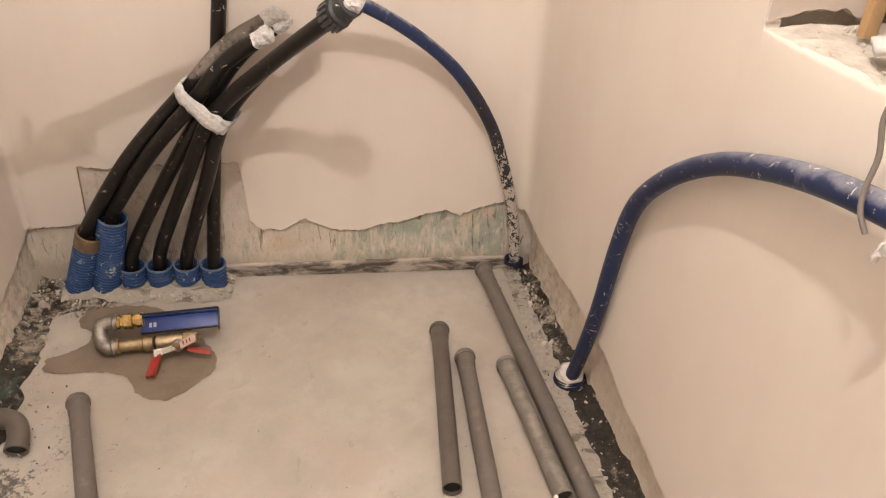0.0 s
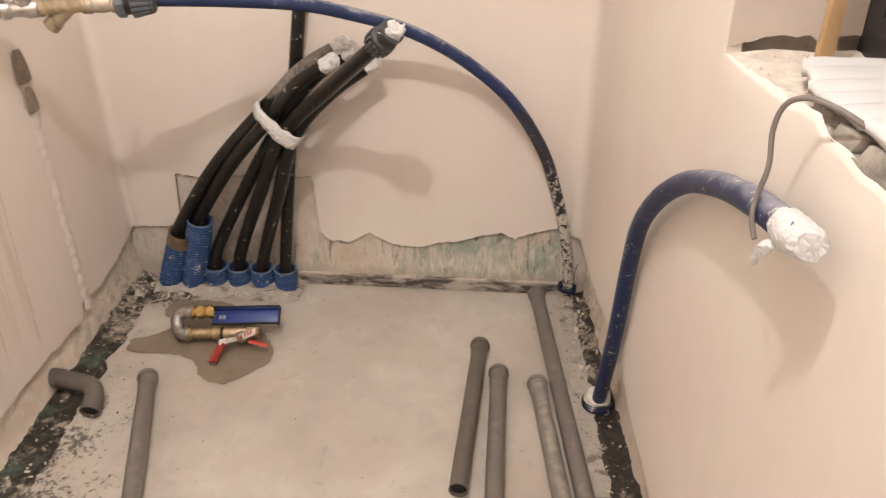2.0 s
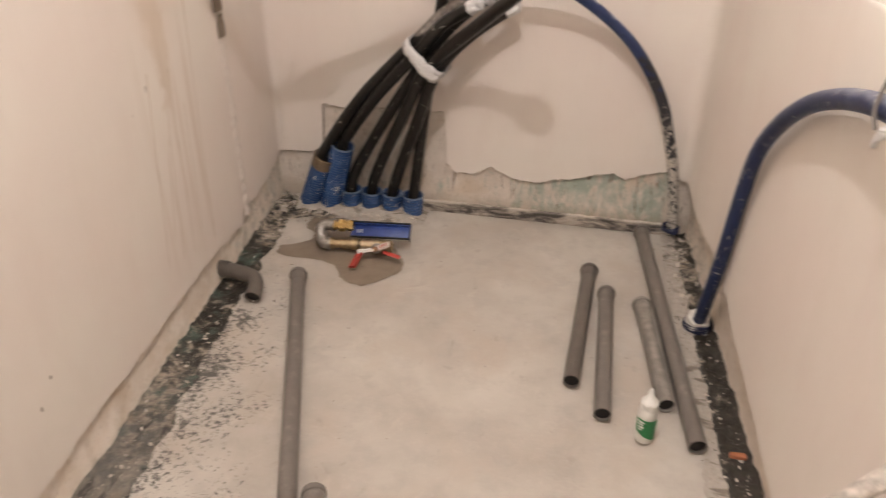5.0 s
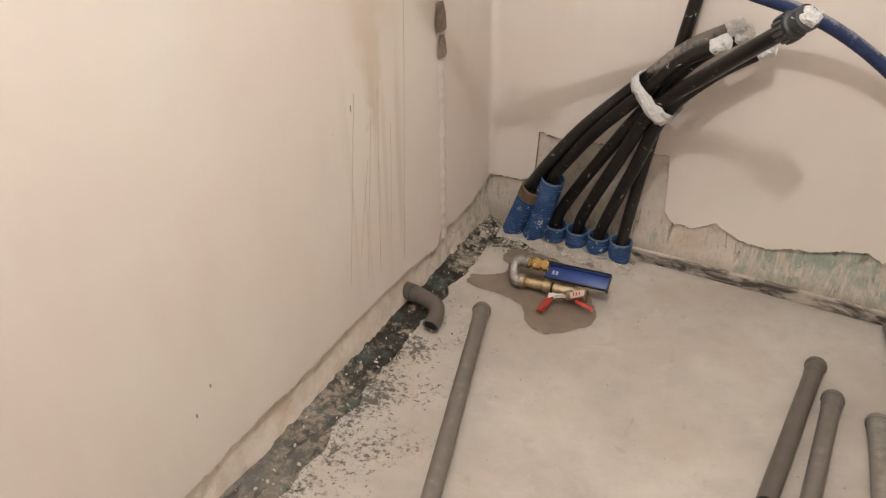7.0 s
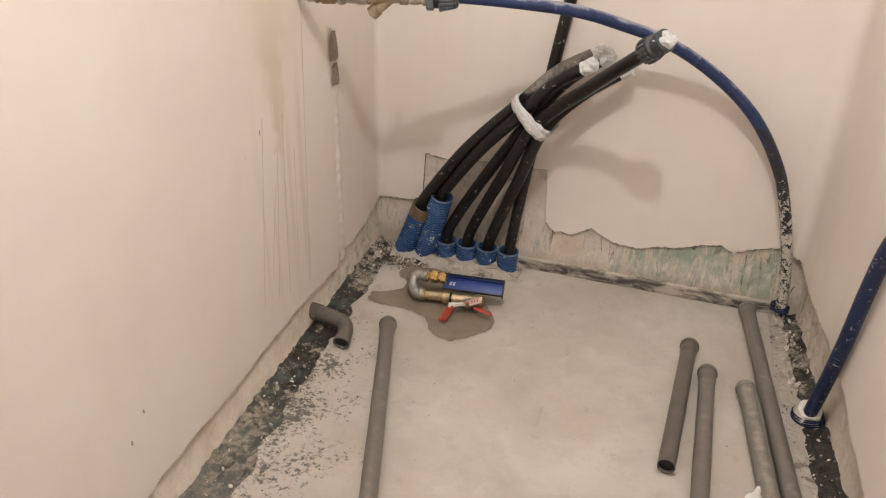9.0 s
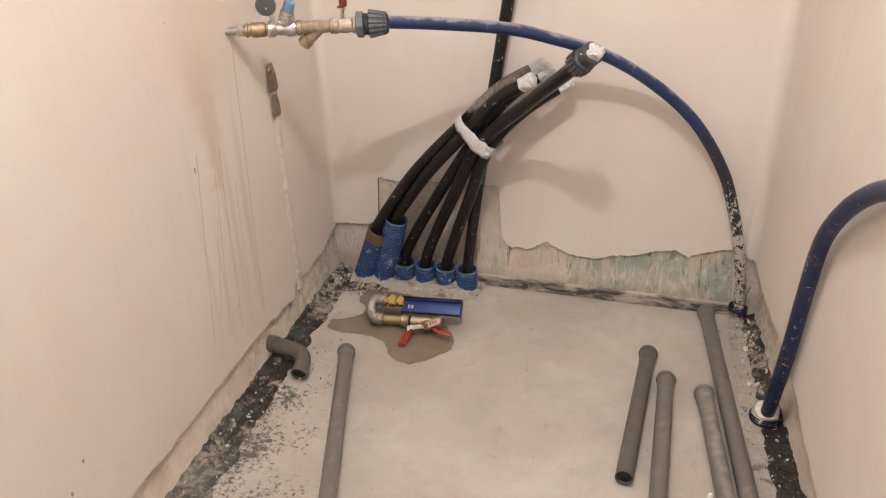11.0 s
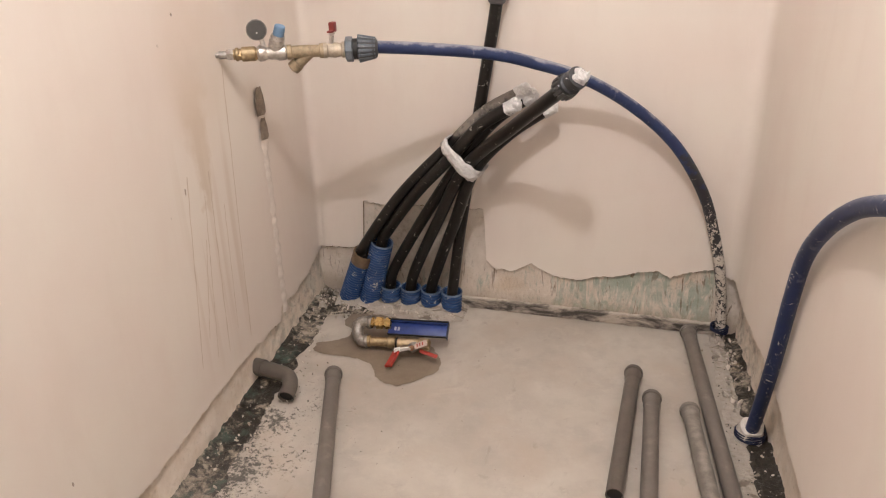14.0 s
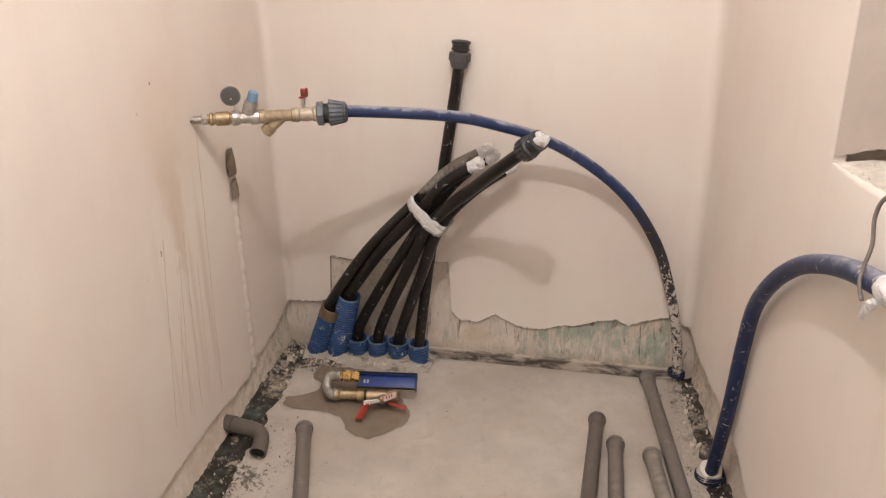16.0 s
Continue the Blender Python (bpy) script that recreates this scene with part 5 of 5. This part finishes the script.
# ---- things in the window opening ----
t = thing("hanging_cable", (1.56, -1.43, 1.13), "thin grey cable hanging from the broken sill", "cable")
line = smooth_line([(1.612, -1.478, 1.128), (1.592, -1.468, 1.143), (1.570, -1.440, 1.153), (1.549, -1.414, 1.156), (1.532, -1.396, 1.143), (1.525, -1.392, 1.112), (1.524, -1.406, 1.072), (1.515, -1.414, 1.034), (1.511, -1.426, 1.012), (1.513, -1.442, 0.994)], 7)
put("sheath", sweep(bmesh.new(), line, 0.0034, 10), CABLE, t)

# white sheet with a wavy front edge lying over the sill
bm = bmesh.new()
nu, nd = 120, 14
grid = []
for i in range(nu + 1):
    u = 1.215 + 0.535 * i / nu
    front = 0.016 - 0.009 * abs(math.sin((u - 1.2) * math.pi / 0.050 + 3 * noise.noise(Vector((u * 6, 0, 0))))) * (u > 1.3) + 0.010 * noise.noise(Vector((u * 18, 1, 0))) + max(0.0, 1.33 - u) * 0.25
    wave = 0.009 * abs(math.sin((u - 1.2) * math.pi / 0.050 + 3 * noise.noise(Vector((u * 6, 0, 0))))) - 0.004
    row = []
    for j in range(nd + 1):
        d = front + (0.187 - front) * j / nd
        z = SILL + 0.026 + wave * (1 - j / nd) ** 2.2 - 0.006 * (1 - j / nd) ** 8 + 0.003 * noise.noise(Vector((u * 9, d * 9, 2)))
        row.append(bm.verts.new((right_x(-u) + d, -u, z)))
    grid.append(row)
for a, b in zip(grid, grid[1:]):
    for j in range(nd):
        bm.faces.new([a[j], b[j], b[j + 1], a[j + 1]])
ob = mesh_object("foam_sheet", bm, SHEET)
sol = ob.modifiers.new("thick", "SOLIDIFY")
sol.thickness = 0.010
sol.offset = -1
tagged(ob, "white foam sheet with a broken wavy edge on the sill", "sheet")

t = thing("pine_batten", (right_x(-1.13) + 0.155, -1.145, SILL), "pale pine batten standing upright in the window opening", "batten")
m = Matrix.Translation((right_x(-1.12) + 0.120, -1.110, SILL - 0.008)) @ Euler((0, radians(1.5), radians(5))).to_matrix().to_4x4()
put("wood", box((-0.011, -0.008, 0), (0.011, 0.008, 0.92), m, 0.0015), WOOD, t)

# grey profile exposed in the broken sill
t = thing("metal_profile", (right_x(-1.50) + 0.03, -1.50, SILL - 0.05), "grey stepped metal profile exposed in the broken sill", "profile")


def profile_block(u0, u1, z0, z1, d0, d1, lean=0.0):
    """A bevelled length of the profile; lean draws its upper front edge back."""
    bm = bmesh.new()
    wall_block(bm, u0, u1, SILL + z0, SILL + z1, d0, d1)
    for v in bm.verts:
        if v.co.z > SILL + (z0 + z1) / 2 and v.co.x - right_x(v.co.y) < (d0 + d1) / 2:
            v.co.x += lean
    bmesh.ops.bevel(bm, geom=list(bm.edges), offset=0.0022, segments=2, affect="EDGES", profile=0.5)
    return bm


put("base", profile_block(1.405, 1.644, -0.036, -0.013, 0.004, 0.046), GREY_PROFILE, t)
for u0, u1 in ((1.410, 1.462), (1.478, 1.545), (1.560, 1.640)):
    put("raised_block", profile_block(u0, u1, -0.0128, 0.004, 0.005, 0.034, 0.009), GREY_PROFILE, t)
# thin black sheet added to make the profile's end look unlit
put("end_shade", profile_block(1.6445, 1.649, -0.034, 0.000, 0.006, 0.044), DARK, t, "dark sheet painting the shaded end face")

# orange tub
O = Vector((right_x(-1.752) + 0.028, -1.758, 1.0885))
t = thing("orange_tub", O, "orange plastic tub smeared with gypsum on the broken sill", "tub")
put("tub", turned([(0, 0.044), (0.003, 0.047), (0.038, 0.052), (0.041, 0.055), (0.052, 0.056), (0.054, 0.050)], O, O + UP, 36), ORANGE, t)
bm = sweep(bmesh.new(), [O + UP * z for z in (0.036, 0.039, 0.043, 0.048, 0.053, 0.056, 0.0575)], lambda q: (0.0535, 0.0572, 0.0580, 0.0580, 0.0565, 0.048, 0.020)[round(q * 6)], 40)
put("gypsum_crust", crumple(crumple(bm, 0.003, 30, 3), 0.0015, 120, 5), plain("gypsum_over_orange", (0.72, 0.60, 0.50), 0.85, 0.30, 30, 0.01), t, "pale gypsum crust on the lid")

ob = mesh_object("mortar_lump", crumple(crumple(turned([(0, 0.016), (0.010, 0.024), (0.030, 0.022), (0.044, 0.013), (0.048, 0.004)], (right_x(-1.79) + 0.075, -1.792, 1.086), (right_x(-1.79) + 0.078, -1.790, 1.2), 20), 0.010, 45, 2), 0.004, 120, 4), plain("brown_lump", (0.42, 0.33, 0.26), 0.9, 0.45, 50, 0.01))
tagged(ob, "rough brown lump of mortar standing behind the tub", "rubble")

# orange crumb by the strip, plaster flakes and bitumen crumbs
ob = mesh_object("brick_fragment", crumple(box((1.528, -1.136, 0.010), (1.566, -1.122, 0.022), None, 0.003), 0.004, 60, 5), plain("fired_clay", (0.46, 0.17, 0.08), 0.9, 0.3, 50), True)
tagged(ob, "broken orange brick fragment on the bitumen band", "rubble")


def crumbs(name, spots, material, label, category):
    bm = bmesh.new()
    for x, y, z, s in spots:
        made = bmesh.ops.create_icosphere(bm, subdivisions=1, radius=s)["verts"]
        turn = Euler((random.random() * 6, random.random() * 6, random.random() * 6)).to_matrix()
        sx, sy, sz = random.uniform(0.6, 1.5), random.uniform(0.5, 1.1), random.uniform(0.3, 0.6)
        for v in made:
            c = v.co * (1 + 0.35 * noise.noise(v.co * 200 + Vector((x * 90, y * 90, 0))))
            v.co = turn @ Vector((c.x * sx, c.y * sy, c.z * sz)) + Vector((x, y, z))
    return tagged(mesh_object(name, bm, material, False), label, category, kind="stuff")


rng = random.Random(7)
spots = []
for _ in range(230):
    u = rng.uniform(0.45, 2.4)
    spots.append((left_x(-u) + 0.05 + abs(rng.gauss(0, 0.085)), -u, 0.003, rng.uniform(0.0012, 0.0038)))
for _ in range(60):
    u = rng.uniform(0.05, 1.6)
    spots.append((right_x(-u) - 0.07 + rng.gauss(0, 0.03), -u, 0.003, rng.uniform(0.0012, 0.0038)))
for _ in range(35):
    spots.append((rng.uniform(0.1, 1.4), rng.uniform(-1.9, -0.1), 0.002, rng.uniform(0.001, 0.0022)))
for _ in range(14):
    spots.append((0.099 + rng.uniform(-0.03, 0.03), -0.094 + rng.uniform(-0.03, 0.03), 0.212 + rng.uniform(0, 0.012), rng.uniform(0.003, 0.007)))
crumbs("bitumen_crumbs", spots, TAR, "small black bitumen crumbs scattered on the screed", "crumbs")
spots = []
for _ in range(160):
    u = rng.uniform(0.0, 2.3)
    spots.append((left_x(-u) + rng.uniform(-0.01, 0.14), -u, 0.008, rng.uniform(0.002, 0.007)))
for _ in range(150):
    u = rng.uniform(0.02, 2.0)
    spots.append((right_x(-u) + rng.uniform(-0.045, 0.028), -u, 0.008, rng.uniform(0.002, 0.007) * (1.5 if u < 0.5 else 1.0)))
for _ in range(120):
    spots.append((rng.uniform(-0.12, 0.5), rng.uniform(-0.16, 0.0), 0.014, rng.uniform(0.002, 0.010)))
crumbs("plaster_crumbs", spots, GYPSUM_DUST, "pale plaster flakes lying along the wall feet", "crumbs")
spots = []
for _ in range(40):
    u, d = rng.uniform(JAMB_FAR + 0.02, 1.38), rng.uniform(0.01, 0.15)
    spots.append((right_x(-u) + d, -u, SILL - 0.004, rng.uniform(0.0015, 0.005)))
crumbs("sill_rubble", spots, GYPSUM_DUST, "gypsum rubble on the rough sill", "rubble")
spots = []
for _ in range(60):
    spots.append((rng.uniform(-0.12, 0.08), -abs(rng.gauss(0.10, 0.09)), 0.008, rng.choice((0.004, 0.006, 0.009, 0.016)) * rng.uniform(0.7, 1.2)))
for _ in range(26):
    u = rng.uniform(0.02, 0.5)
    spots.append((right_x(-u) - rng.uniform(-0.01, 0.07), -u, 0.008, rng.uniform(0.005, 0.014)))
crumbs("mortar_rubble", spots, MORTAR, "broken grey mortar lumps heaped in the corner", "rubble")
